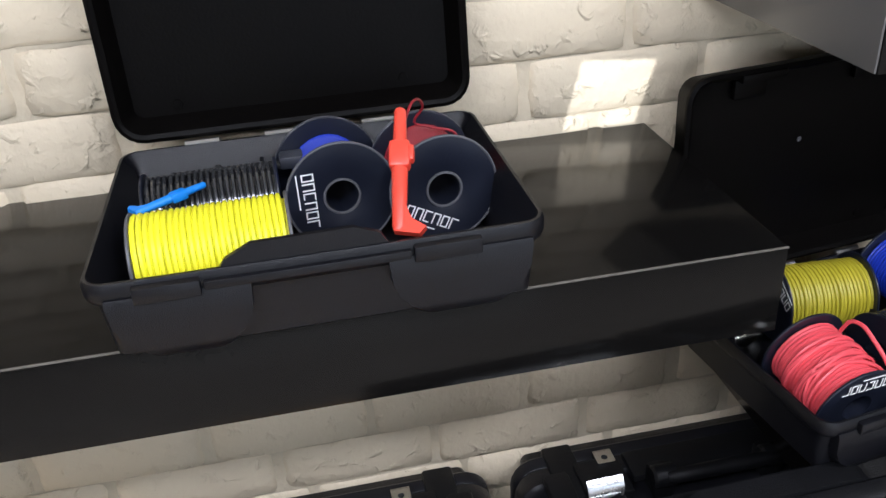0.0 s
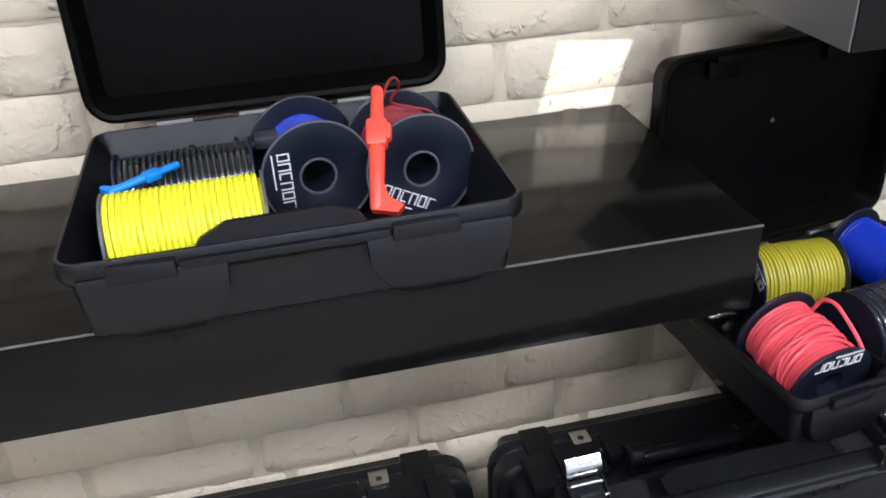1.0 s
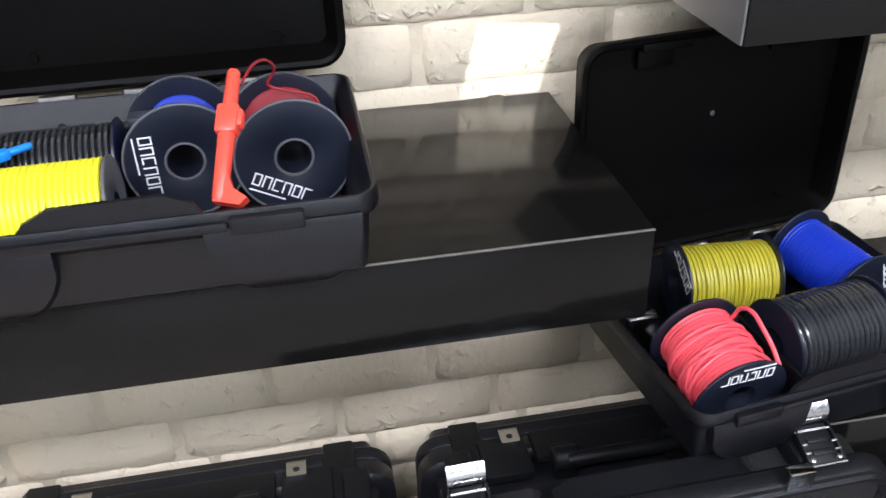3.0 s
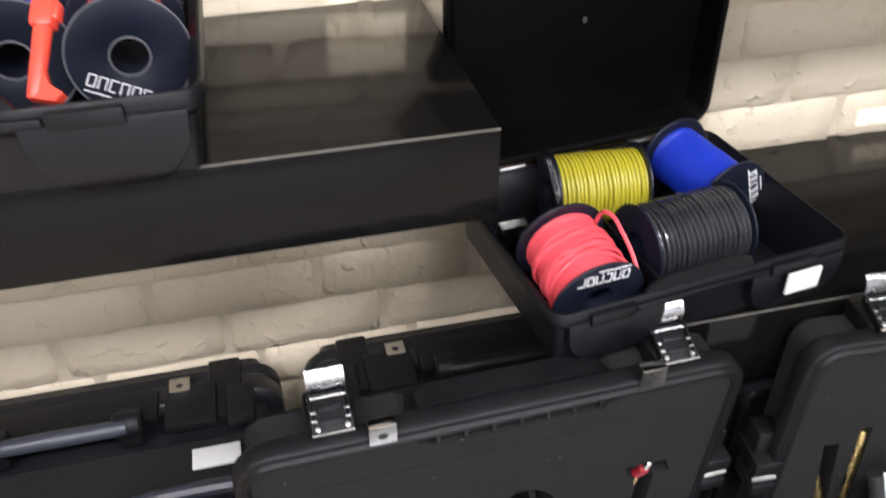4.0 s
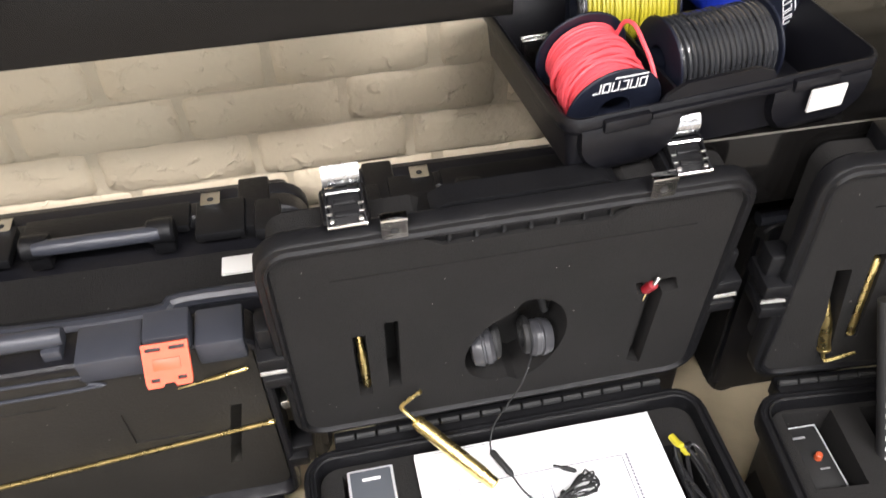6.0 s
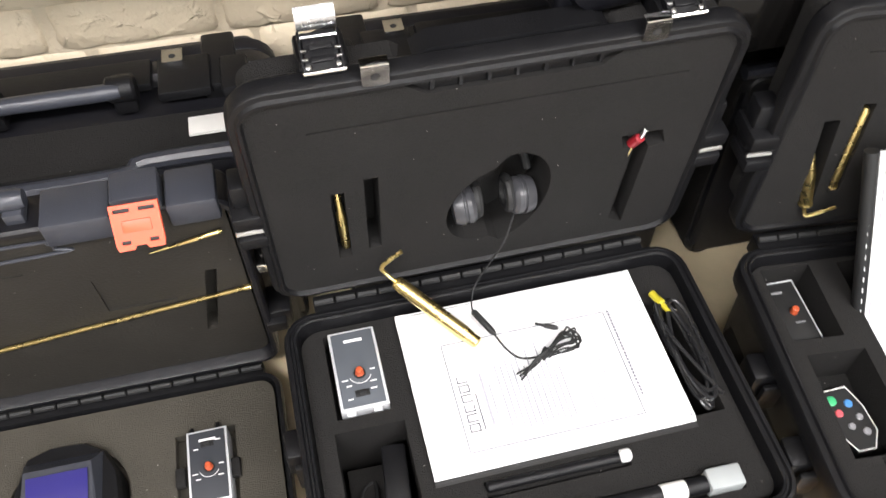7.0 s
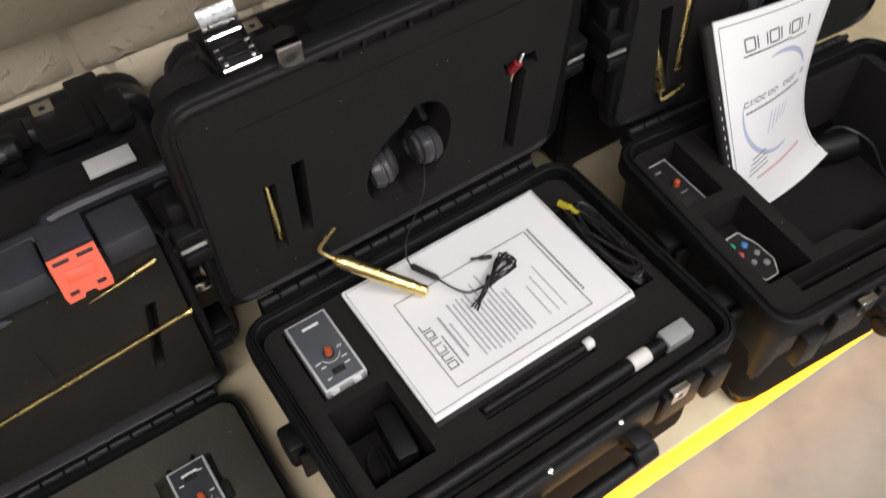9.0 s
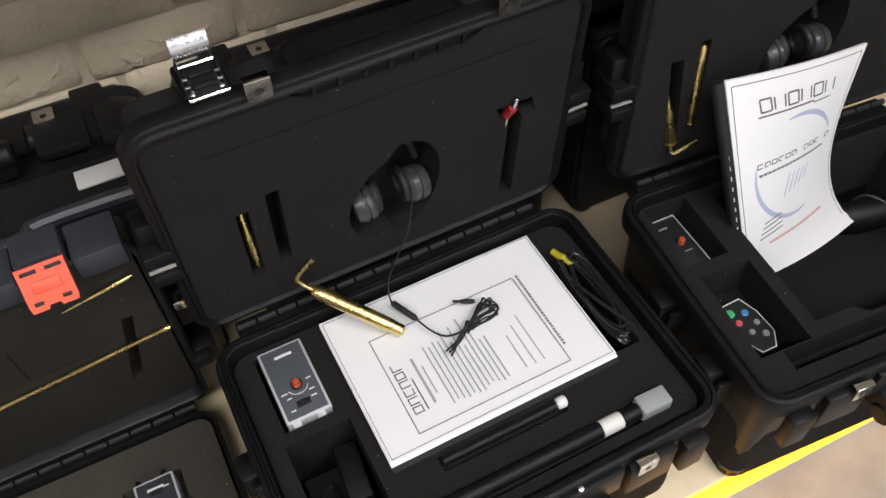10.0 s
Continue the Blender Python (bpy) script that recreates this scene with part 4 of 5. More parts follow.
def control_box(m, label, knob_y, slide_y, panel=PANEL, w=0.051, h=0.098, t=0.028, body=None, feet=True):
    """A flat electronics box seen from above: x across, y along, z up from its underside."""
    c = thing("control_box", m, label, "control box", "control boxes")
    b = bmesh.new(); box(b, -w / 2, w / 2, -h / 2, h / 2, 0, t, 0.0015)
    part("body", b, body or ALU, c, "bare aluminium body")
    b = bmesh.new(); box(b, -w / 2 + 0.0032, w / 2 - 0.0032, -h / 2 + 0.0032, h / 2 - 0.0032, t - 0.0005, t + 0.0012, 0.0006)
    face = part("panel", b, panel, c, "dark grey printed panel")
    b = bmesh.new(); turned(b, (0.001, knob_y, t + 0.001), (0, 0, 1), [(0, 0.0052), (0.003, 0.0050), (0.0035, 0.0044), (0.009, 0.0039), (0.010, 0.0030)], 18)
    part("knob", b, REDKNOB, c, "orange rotary knob")
    b = bmesh.new(); turned(b, (0.001, knob_y, t + 0.0012), (0, 0, 1), [(0, 0.0070), (0.0012, 0.0068)], 20)
    part("knob_collar", b, RUBBER, c)
    b = bmesh.new(); box(b, -0.008, 0.008, slide_y - 0.004, slide_y + 0.004, t + 0.001, t + 0.0024, 0.0008)
    box(b, -0.003, 0.004, slide_y - 0.0025, slide_y + 0.0025, t + 0.001, t + 0.006, 0.0008)
    part("switch", b, RUBBER, c, "black slide switch")
    for bar in ((-0.010, 0.011, h / 2 - 0.017, h / 2 - 0.0135), (-0.020, -0.013, knob_y - 0.007, knob_y - 0.0055), (0.013, 0.019, knob_y + 0.002, knob_y + 0.0035),
                (0.011, 0.018, knob_y - 0.013, knob_y - 0.0115), (-0.016, -0.010, knob_y - 0.0145, knob_y - 0.013), (0.010, 0.017, slide_y + 0.003, slide_y + 0.0045), (-0.017, -0.011, slide_y - 0.006, slide_y - 0.0045)):
        b = bmesh.new(); bars(b, [bar], t + 0.0012)
        part("print", b, WHITE, face, "small white printed mark")
    pts = [(0.001 + 0.0125 * math.cos(radians(a)), knob_y + 0.0125 * math.sin(radians(a)), t + 0.0014) for a in range(200, 341, 10)]
    b = bmesh.new(); tube(b, pts, 0.0005, 4)
    part("dial_arc", b, WHITE, face, "thin white dial arc")
    if feet:
        b = bmesh.new()
        for x in (-0.016, 0.013):
            box(b, x - 0.005, x + 0.005, -h / 2 - 0.005, -h / 2 + 0.001, t * 0.5, t * 0.9, 0.001)
        part("tab", b, ALU, c)
    return c


control_box(pose(0.1275, 0.5665, FZ - 0.0265, 0, 0, 1.5), "grey control box with an orange knob, set in foam", -0.008, -0.033, w=0.054, h=0.102)

# sheet of paper on a thin booklet
pap = thing("booklet", pose(0.3265, 0.5245, FZ - 0.0003, 0, 0, 1.6) @ Matrix.Scale(0.970, 4), "white printed sheet on a thin booklet in the case", "booklet")
for k in range(4):
    o = 0.0012 * (k % 2)
    b = bmesh.new(); box(b, -0.149 + o, 0.149 - o, -0.1035 - 0.0030 * (3 - k), 0.1035, 0.0002 + 0.0011 * k, 0.0010 + 0.0011 * k, 0.0003)
    part("page", b, PAPER if k > 1 else RUBBER, pap, "" if k > 1 else "black booklet cover")
b = bmesh.new()
nx, ny = 18, 12
layers = []
for dz in (0.0, 0.0005):
    layers.append([[b.verts.new((-0.1485 + 0.297 * i / nx, -0.1035 + 0.207 * j / ny,
                                 0.0062 + dz + 0.0008 * math.sin(i * 0.5 + j * 0.2) * (i / nx) + 0.0012 * (1 - i / nx) ** 3)) for j in range(ny + 1)] for i in range(nx + 1)])
low, grid = layers
for i in range(nx):
    for j in range(ny):
        b.faces.new((grid[i][j], grid[i + 1][j], grid[i + 1][j + 1], grid[i][j + 1]))
        b.faces.new((low[i][j], low[i][j + 1], low[i + 1][j + 1], low[i + 1][j]))
for i in range(nx):
    for j in (0, ny):
        b.faces.new((low[i][j], low[i + 1][j], grid[i + 1][j], grid[i][j]))
for j in range(ny):
    for i in (0, nx):
        b.faces.new((low[i][j], low[i][j + 1], grid[i][j + 1], grid[i][j]))
sheet = part("sheet", b, PAPER, pap, "white sheet of paper with printing")
Z = 0.0080
b = bmesh.new()
L0, L1x, Y0, Y1 = -0.105, 0.095, -0.087, 0.050
bars(b, [(L0, L1x, Y0, Y0 + 0.0011), (L0, L1x, Y1, Y1 + 0.0011), (L0, L0 + 0.0011, Y0, Y1), (L1x, L1x + 0.0011, Y0, Y1)], Z)
for (x0, x1, y0, y1) in ((-0.1455, 0.1455, -0.1005, -0.0998), (-0.1455, -0.1448, -0.1, 0.1), (0.1448, 0.1455, -0.1, 0.1), (-0.1455, 0.1455, 0.0998, 0.1005)):
    bars(b, [(x0, x1, y0, y1)], Z)
part("frame_line", b, INK_GREY, sheet, "thin grey printed border")
b = bmesh.new()
mark(b, -0.034, 0.0, 0.072, 0.019, 0)
part("logo", b, INK, sheet, "black printed mark", pose(-0.079, -0.030, Z, 0, 0, 90))
b = bmesh.new()
rnd = random.Random(11)
for k in range(12):
    x = -0.052 + 0.0066 * k
    bars(b, [(x, x + 0.0016, -0.074 + rnd.uniform(0, 0.006), 0.02 + rnd.uniform(-0.03, 0.012))], Z)
for k in range(3):
    bars(b, [(0.045 + 0.012 * k, 0.0462 + 0.012 * k, -0.07, -0.02 + 0.01 * k)], Z)
bars(b, [(-0.072, -0.0690, -0.060, 0.005), (-0.064, -0.0625, -0.050, -0.01)], Z)
part("text_line", b, INK_PALE, sheet, "unreadable lines of print")
b = bmesh.new()
for k in range(26):
    bars(b, [(0.1000, 0.1028, -0.064 + 0.0045 * k, -0.0608 + 0.0045 * k)], Z)
part("edge_line", b, INK_GREY, sheet, "small grey line of print")

# brass probe with a bent tip, lying over the paper edge
t = thing("brass_probe", IN_C2, "brass probe with a bent tip, resting on the paper", "probe")
b = bmesh.new()
P0, P1 = Vector((0.1655, 0.617, 0.463)), Vector((0.2480, 0.539, 0.4205))
turned(b, P0, P1 - P0, [(0, 0.0035), (0.002, 0.0068), (0.006, 0.0084), (0.012, 0.0089), (0.100, 0.0089), (0.112, 0.0078), (0.120, 0.0078), (0.122, 0.006)], 20)
part("grip", b, BRASS, t)
b = bmesh.new()
tube(b, smooth_path([P0 + (P1 - P0).normalized() * 0.004, Vector((0.1555, 0.622, 0.476)), Vector((0.1525, 0.622, 0.486)), Vector((0.1620, 0.621, 0.499)), Vector((0.1762, 0.620, 0.5125))], 6), 0.0026, 8)
part("tip", b, BRASS, t)

# headphones in the lid, their lead running down to the paper
lid_m = pose(C2X, C2Y, PLINTH, 0, 0, 1.4) @ LID2


def headphones(m, label, dx=0.0, dy=0.0):
    h = thing("headphones", m, label, "headphones", "headphones")
    for s, x, y in ((-1, -0.020, 0.106), (1, 0.040, 0.107)):
        b = bmesh.new()
        turned(b, (x + dx + s * 0.016, y + dy, -0.014), (-s, 0.12, 0.05), [(0, 0.011), (0.002, 0.019), (0.008, 0.0215), (0.013, 0.022), (0.014, 0.0195), (0.016, 0.0195), (0.017, 0.0212), (0.022, 0.0212), (0.026, 0.018), (0.028, 0.011)], 24)
        part("ear_cup", b, EARCUP, h, "black ear cup, greyed for its sheen")
        b = bmesh.new()
        pts = ring_pts(Vector((x + dx - s * 0.012, y + dy + 0.002, -0.019)), Vector((0, 1, 0)), Vector((0, 0, 1)), 0.017, 20)
        tube(b, pts + [pts[0]], 0.0055, 8)
        part("ear_pad", b, RUBBER, h)
    b = bmesh.new()
    tube(b, smooth_path([(-0.044 + dx, 0.104 + dy, -0.034), (-0.030 + dx, 0.136 + dy, -0.044), (0.006 + dx, 0.156 + dy, -0.046), (0.044 + dx, 0.152 + dy, -0.044), (0.054 + dx, 0.128 + dy, -0.034)], 6), 0.0045, 8)
    part("headband", b, RUBBER, h)
    return h


headphones(lid_m, "black folding headphones pressed into the lid foam")
headphones(M3 @ LID3, "black headphones in the far lid foam", *PH3)

CAB_M = Matrix.Translation((0.009, 0.011, 0.001)) @ IN_C2
cab = thing("headphone_cable", CAB_M, "thin black headphone lead coiled and tied on the paper", "cable")
lo = 0.4195
start = CAB_M.inverted() @ lid_m @ Vector((0.034, 0.088, -0.004))
b = bmesh.new()
tube(b, smooth_path([start, (0.286, 0.604, 0.505), (0.268, 0.600, 0.470), (0.253, 0.598, 0.438), (0.245, 0.585, lo + 0.003), (0.243, 0.570, lo)], 8), 0.0011, 6)
tube(b, smooth_path([(0.261, 0.534, lo), (0.270, 0.512, lo), (0.282, 0.498, lo), (0.300, 0.494, lo + 0.002), (0.316, 0.498, lo + 0.004), (0.336, 0.512, lo + 0.004), (0.350, 0.519, lo + 0.003), (0.357, 0.510, lo + 0.002), (0.350, 0.497, lo + 0.003),
                     (0.330, 0.492, lo + 0.005), (0.312, 0.496, lo + 0.006), (0.290, 0.482, lo), (0.276, 0.470, lo)], 8), 0.0013, 6)
rnd = random.Random(5)
for k in range(5):
    j = lambda s: rnd.uniform(-s, s)
    tube(b, smooth_path([(0.278 + j(.006), 0.474 + j(.005), lo + 0.001), (0.296 + j(.004), 0.487 + j(.004), lo + 0.003 + k * 0.001), (0.314, 0.498, lo + 0.004 + k * 0.0012), (0.334 + j(.006), 0.514 + j(.006), lo + 0.003 + k * 0.001),
                         (0.350 + j(.006), 0.518 + j(.008), lo + 0.002), (0.350 + j(.008), 0.502 + j(.006), lo + 0.003), (0.330 + j(.006), 0.497 + j(.004), lo + 0.004 + k * 0.001), (0.306, 0.490 + j(.004), lo + 0.004)], 6), 0.0012, 6)
part("lead", b, RUBBER, cab)
b = bmesh.new(); turned(b, (0.243, 0.572, lo + 0.0015), (0.018, -0.038, 0), [(0, 0.0018), (0.003, 0.0042), (0.037, 0.0042), (0.042, 0.0018)], 10)
part("inline_control", b, RUBBER, cab, "small black inline control")
b = bmesh.new()
turned(b, (0.336, 0.526, lo + 0.002), (-0.022, 0.011, 0), [(0, 0.0016), (0.003, 0.0030), (0.016, 0.0030), (0.018, 0.0018), (0.028, 0.0015)], 10)
part("jack", b, RUBBER, cab)
b = bmesh.new(); box(b, -0.003, 0.003, -0.006, 0.006, -0.002, 0.008, 0.001, pose(0.314, 0.497, lo, 0, 0, 40))
part("cable_tie", b, RUBBER, cab)

# tools in the lid slots
def in_lid(m, *pts):
    return [m @ Vector(p) for p in pts]


t = thing("brass_rod", pose(0, 0, 0), "brass rod set in a lid slot", "rod", "brass rods")
b = bmesh.new(); p, q = in_lid(lid_m, (-0.1545, 0.073, -0.012), (-0.1570, 0.176, -0.013))
turned(b, p, q - p, [(0, 0.0030), (0.002, 0.0048), (0.006, 0.0052), (0.062, 0.0050), (0.064, 0.0036), (0.098, 0.0034), (0.100, 0.002)], 14)
part("shaft", b, BRASS, t)
t = thing("antenna_tool", pose(0, 0, 0), "small red and steel telescopic tool in a lid slot", "tool")
b = bmesh.new(); p, q = in_lid(lid_m, (0.154, 0.174, -0.006), (0.158, 0.194, 0.002)); rod(b, p, q, 0.0055, 12)
part("grip", b, W_DRED, t, "dark red grip")
b = bmesh.new(); p, q = in_lid(lid_m, (0.158, 0.194, 0.002), (0.160, 0.208, 0.004)); rod(b, p, q, 0.003, 10)
part("cap", b, CHROME, t)
b = bmesh.new(); p, q = in_lid(lid_m, (0.150, 0.138, -0.004), (0.154, 0.180, -0.001)); rod(b, p, q, 0.0014, 8)
part("aerial", b, BRASS, t)

# telescopic tube and short stick in front of the paper
t = thing("telescopic_tube", IN_C2, "black telescopic tube with white bands, set in the foam", "tube")
TZ = FZ - 0.004
b = bmesh.new(); rod(b, (0.086, 0.321, TZ), (0.478, 0.3265, TZ), 0.0095, 16)
part("body", b, CASE, t)
b = bmesh.new(); rod(b, (0.392, 0.3252, TZ), (0.424, 0.3257, TZ), 0.0102, 16)
part("sticker", b, LABEL, t, "white paper band")
b = bmesh.new(); box(b, 0.445, 0.484, 0.3145, 0.3385, TZ - 0.010, TZ + 0.012, 0.003)
part("cap", b, CAP, t, "dull grey end cap")
t = thing("stick", IN_C2, "short black stick with a white end", "stick")
b = bmesh.new(); rod(b, (0.218, 0.3715, FZ - 0.006), (0.368, 0.3745, FZ - 0.006), 0.0058, 12)
part("body", b, CASE, t)
b = bmesh.new(); rod(b, (0.366, 0.3745, FZ - 0.004), (0.379, 0.3748, FZ - 0.004), 0.0072, 12)
part("tip", b, WHITE, t, "white plastic tip")

# coiled cable with a brass plug
t = thing("coiled_cable", Matrix.Translation((0.002, 0.008, 0.007)) @ IN_C2, "coiled black cable with a yellow-green plug, in a foam pocket", "cable")
rnd = random.Random(8)
for k in range(6):
    b = bmesh.new()
    ca, cb = 0.0150 + rnd.uniform(-0.004, 0.004), 0.068 + rnd.uniform(-0.006, 0.006)
    ox, oy, lean = 0.485 + rnd.uniform(-0.004, 0.005), 0.474 + rnd.uniform(-0.006, 0.006), rnd.uniform(-0.006, 0.006)
    tube(b, [(ox + ca * math.cos(q) + lean * math.sin(q), oy + cb * math.sin(q), 0.398 + 0.0028 * k + 0.004 * math.sin(2 * q + k)) for q in (2 * math.pi * i / 36 for i in range(37))], 0.0023, 7)
    part("coil_turn", b, W_COIL, t)
b = bmesh.new()
tube(b, smooth_path([(0.470, 0.540, 0.412), (0.466, 0.515, 0.416), (0.472, 0.480, 0.417), (0.486, 0.440, 0.416), (0.500, 0.410, 0.412)], 8), 0.0023, 7)
part("lead", b, W_COIL, t)
b = bmesh.new()
turned(b, (0.470, 0.556, 0.412), (0.010, -0.028, 0.0), [(0, 0.0045), (0.012, 0.0048), (0.014, 0.0058), (0.018, 0.0058), (0.020, 0.0035), (0.032, 0.003)], 12)
part("plug", b, W_OLIVE, t, "yellow-green plug")

# charger in the deep pocket
t = thing("charger", IN_C2, "black plug-in charger with its cord in a foam pocket", "charger")
b = bmesh.new(); box(b, -0.014, 0.014, -0.036, 0.036, 0, 0.045, 0.004, pose(0.128, 0.418, 0.338, 0, 0, -4))
part("body", b, CASE, t)
b = bmesh.new()
tube(b, smooth_path([(0.116, 0.400, 0.345), (0.100, 0.376, 0.350), (0.084, 0.384, 0.346), (0.088, 0.420, 0.342), (0.104, 0.430, 0.340), (0.102, 0.395, 0.352), (0.092, 0.372, 0.352)], 6), 0.002, 6)
part("cord", b, RUBBER, t)
b = bmesh.new(); turned(b, (0.094, 0.374, 0.352), (-0.2, -0.5, 1), [(0, 0.004), (0.016, 0.0045), (0.02, 0.003)], 10)
part("plug", b, RUBBER, t)
b = bmesh.new(); box(b, 0.074, 0.142, 0.366, 0.452, PLINTH + 0.0905, 0.3379, 0.003)
tagged(part("foam_pad", b, FOAM, at=IN_C2), "loose dark foam pad under the charger", "foam pad")

# ---- in the right-hand case ----
def device(m, label):
    c = thing("control_box", m, label, "control box", "control boxes")
    w, h, t = 0.044, 0.086, 0.028
    b = bmesh.new(); box(b, -w / 2, w / 2, -h / 2, h / 2, 0, t, 0.0015)
    part("body", b, RUBBER, c)
    b = bmesh.new()
    for x0, x1, y0, y1 in ((-w / 2, w / 2, h / 2 - 0.0014, h / 2), (-w / 2, -w / 2 + 0.0014, -h / 2, h / 2), (w / 2 - 0.0014, w / 2, -h / 2, h / 2)):
        box(b, x0, x1, y0, y1, t - 0.001, t + 0.0012, 0.0004)
    part("edge", b, ALU, c, "bare aluminium edge")
    b = bmesh.new(); turned(b, (0.004, -0.002, t), (0, 0, 1), [(0, 0.0050), (0.008, 0.0042), (0.009, 0.003)], 14)
    part("knob", b, REDKNOB, c, "red rotary knob")
    b = bmesh.new(); bars(b, [(-0.014, 0.002, 0.026, 0.029), (0.0, 0.012, -0.018, -0.016)], t)
    part("print", b, GREYB, c)
    return c


device(M3 @ pose(-0.178, 0.103, 0.1665, 0, 0, 3), "black control box with a red knob in a foam pocket")
rem = thing("remote_control", M3 @ pose(-0.1610, -0.038, 0.1645, 0, 0, 9), "black remote control with coloured round buttons", "remote control")
out = [(-0.017, 0.038), (-0.022, 0.020), (-0.0225, -0.015), (-0.014, -0.038), (0.006, -0.040), (0.020, -0.022), (0.022, 0.010), (0.016, 0.036)]
b = bmesh.new(); loft(b, [[(x * s, y * s, z) for x, y in out] for z, s in ((0, 0.94), (0.002, 1), (0.018, 1), (0.020, 0.96))])
part("body", b, RUBBER, rem)
b = bmesh.new()
pts = [Vector((x, y, 0.0195)) for x, y in out]
tube(b, pts + [pts[0]], 0.0009, 5)
part("trim", b, LABEL, rem, "pale outline trim")
for x, y, mm, rr in ((-0.010, 0.024, GREENB, 0.0062), (0.007, 0.016, BLUEB, 0.0050), (-0.010, 0.008, REDB, 0.0048), (0.010, -0.002, GREYB, 0.0042), (-0.005, -0.010, GREYB, 0.0042), (0.008, -0.020, GREYB, 0.0046)):
    b = bmesh.new(); turned(b, (x, y, 0.0195), (0, 0, 1), [(0, rr), (0.002, rr * 0.95), (0.003, rr * 0.7)], 14)
    part("button", b, mm, rem)

# spiral-bound manual standing in the deep pocket, curling
man = thing("spiral_manual", pose(0, 0, 0), "curling white spiral-bound manual standing in the case", "manual")
TL, TR, BR, BL = Vector((0.706, 0.599, 0.603)), Vector((0.901, 0.577, 0.602)), Vector((0.968, 0.519, 0.295)), Vector((0.738, 0.485, 0.318))


def page(u, v, lift=0.0):
    """u from spine to edge, v from bottom to top."""
    p = BL.lerp(BR, u).lerp(TL.lerp(TR, u), v)
    n = (BR - BL).cross(TL - BL).normalized()
    bow = math.sin(math.pi * v ** 0.65)
    return p + n * (lift - 0.034 * bow * u + 0.010 * math.sin(math.pi * u)) + Vector((-0.012 * bow * u, 0, 0))


NX, NY = 12, 18


def sheet_mesh(l0, l1):
    b = bmesh.new()
    lo, hi = [[[b.verts.new(page(i / NX, j / NY, l)) for j in range(NY + 1)] for i in range(NX + 1)] for l in (l0, l1)]
    for i in range(NX):
        for j in range(NY):
            b.faces.new((hi[i][j], hi[i + 1][j], hi[i + 1][j + 1], hi[i][j + 1]))
            b.faces.new((lo[i][j], lo[i][j + 1], lo[i + 1][j + 1], lo[i + 1][j]))
    for i in range(NX):
        b.faces.new((lo[i][0], lo[i + 1][0], hi[i + 1][0], hi[i][0])); b.faces.new((lo[i + 1][NY], lo[i][NY], hi[i][NY], hi[i + 1][NY]))
    for j in range(NY):
        b.faces.new((lo[0][j + 1], lo[0][j], hi[0][j], hi[0][j + 1])); b.faces.new((lo[NX][j], lo[NX][j + 1], hi[NX][j + 1], hi[NX][j]))
    return b


cover = part("cover", sheet_mesh(0.0, 0.0006), PAPER, man, "white printed cover")
part("pages", sheet_mesh(-0.004, -0.0004), PAPER, man)


def on_page(items, l=0.0008, seg=6):
    """Printed bars on the curled cover: (u0, v0, u1, v1, width) strokes."""
    b = bmesh.new()
    for u0, v0, u1, v1, w in items:
        du, dv = u1 - u0, v1 - v0
        q = math.hypot(du * 0.21, dv * 0.297)
        nu, nv = -dv * 0.297 / q * w / 0.21, du * 0.21 / q * w / 0.297
        rows = [[b.verts.new(page(u0 + du * k / seg + s * nu / 2, v0 + dv * k / seg + s * nv / 2, l)) for s in (-1, 1)] for k in range(seg + 1)]
        for r0, r1 in zip(rows, rows[1:]):
            b.faces.new((r0[0], r1[0], r1[1], r0[1]))
    return b


fr = 0.03
part("border", on_page([(fr, fr, 1 - fr, fr, .0012), (1 - fr, fr, 1 - fr, 1 - fr, .0012), (1 - fr, 1 - fr, fr, 1 - fr, .0012), (fr, 1 - fr, fr, fr, .0012)], seg=14), INK, cover, "thin printed border")
logo = []
for k in range(6):
    x = 0.20 + 0.100 * k
    a, c = (x + 0.012, 0.825), (x, 0.885)
    d, e = (x + 0.076, 0.885), (x + 0.088, 0.825)
    logo += [(*a, *c, .0024), (*d, *e, .0024)] + ([] if k % 2 else [(*c, *d, .0024), (*a, *e, .0024)])
logo += [(0.19, 0.805, 0.62, 0.805, .0024), (0.62, 0.795, 0.78, 0.795, .0018)]
part("logo", on_page(logo), INK, cover, "dark printed mark")
title = []
for k in range(12):
    if k in (6, 10):
        continue
    x = 0.17 + 0.060 * k
    title += [(x, 0.582, x + 0.042, 0.582, .0016), (x, 0.562, x + 0.042 - 0.014 * (k % 2), 0.562, .0016), (x, 0.562, x + 0.004, 0.582, .0016)] + ([(x + 0.042, 0.562, x + 0.046, 0.582, .0016)] if k % 3 else [])
part("title_bar", on_page(title), INK, cover, "dark line of print")
sub_line = []
for k in range(17):
    sub_line += [(0.18 + 0.038 * k, 0.525, 0.212 + 0.038 * k, 0.525, .0036)]
part("subtitle_bar", on_page(sub_line, seg=2), INK_GREY, cover, "grey line of print")


def curve_on_page(cu, cv, r, a0, a1, w0, w1, l):
    """One printed arc of the emblem, swelling from w0 to w1."""
    b = bmesh.new()
    rows = []
    for k in range(25):
        a = radians(a0 + (a1 - a0) * k / 24)
        w = w0 + (w1 - w0) * math.sin(math.pi * k / 24)
        rows.append([b.verts.new(page(cu + q * math.cos(a), cv + q * 0.70 * math.sin(a), l)) for q in (r - w, r + w)])
    for r0, r1 in zip(rows, rows[1:]):
        b.faces.new((r0[0], r1[0], r1[1], r0[1]))
    return b


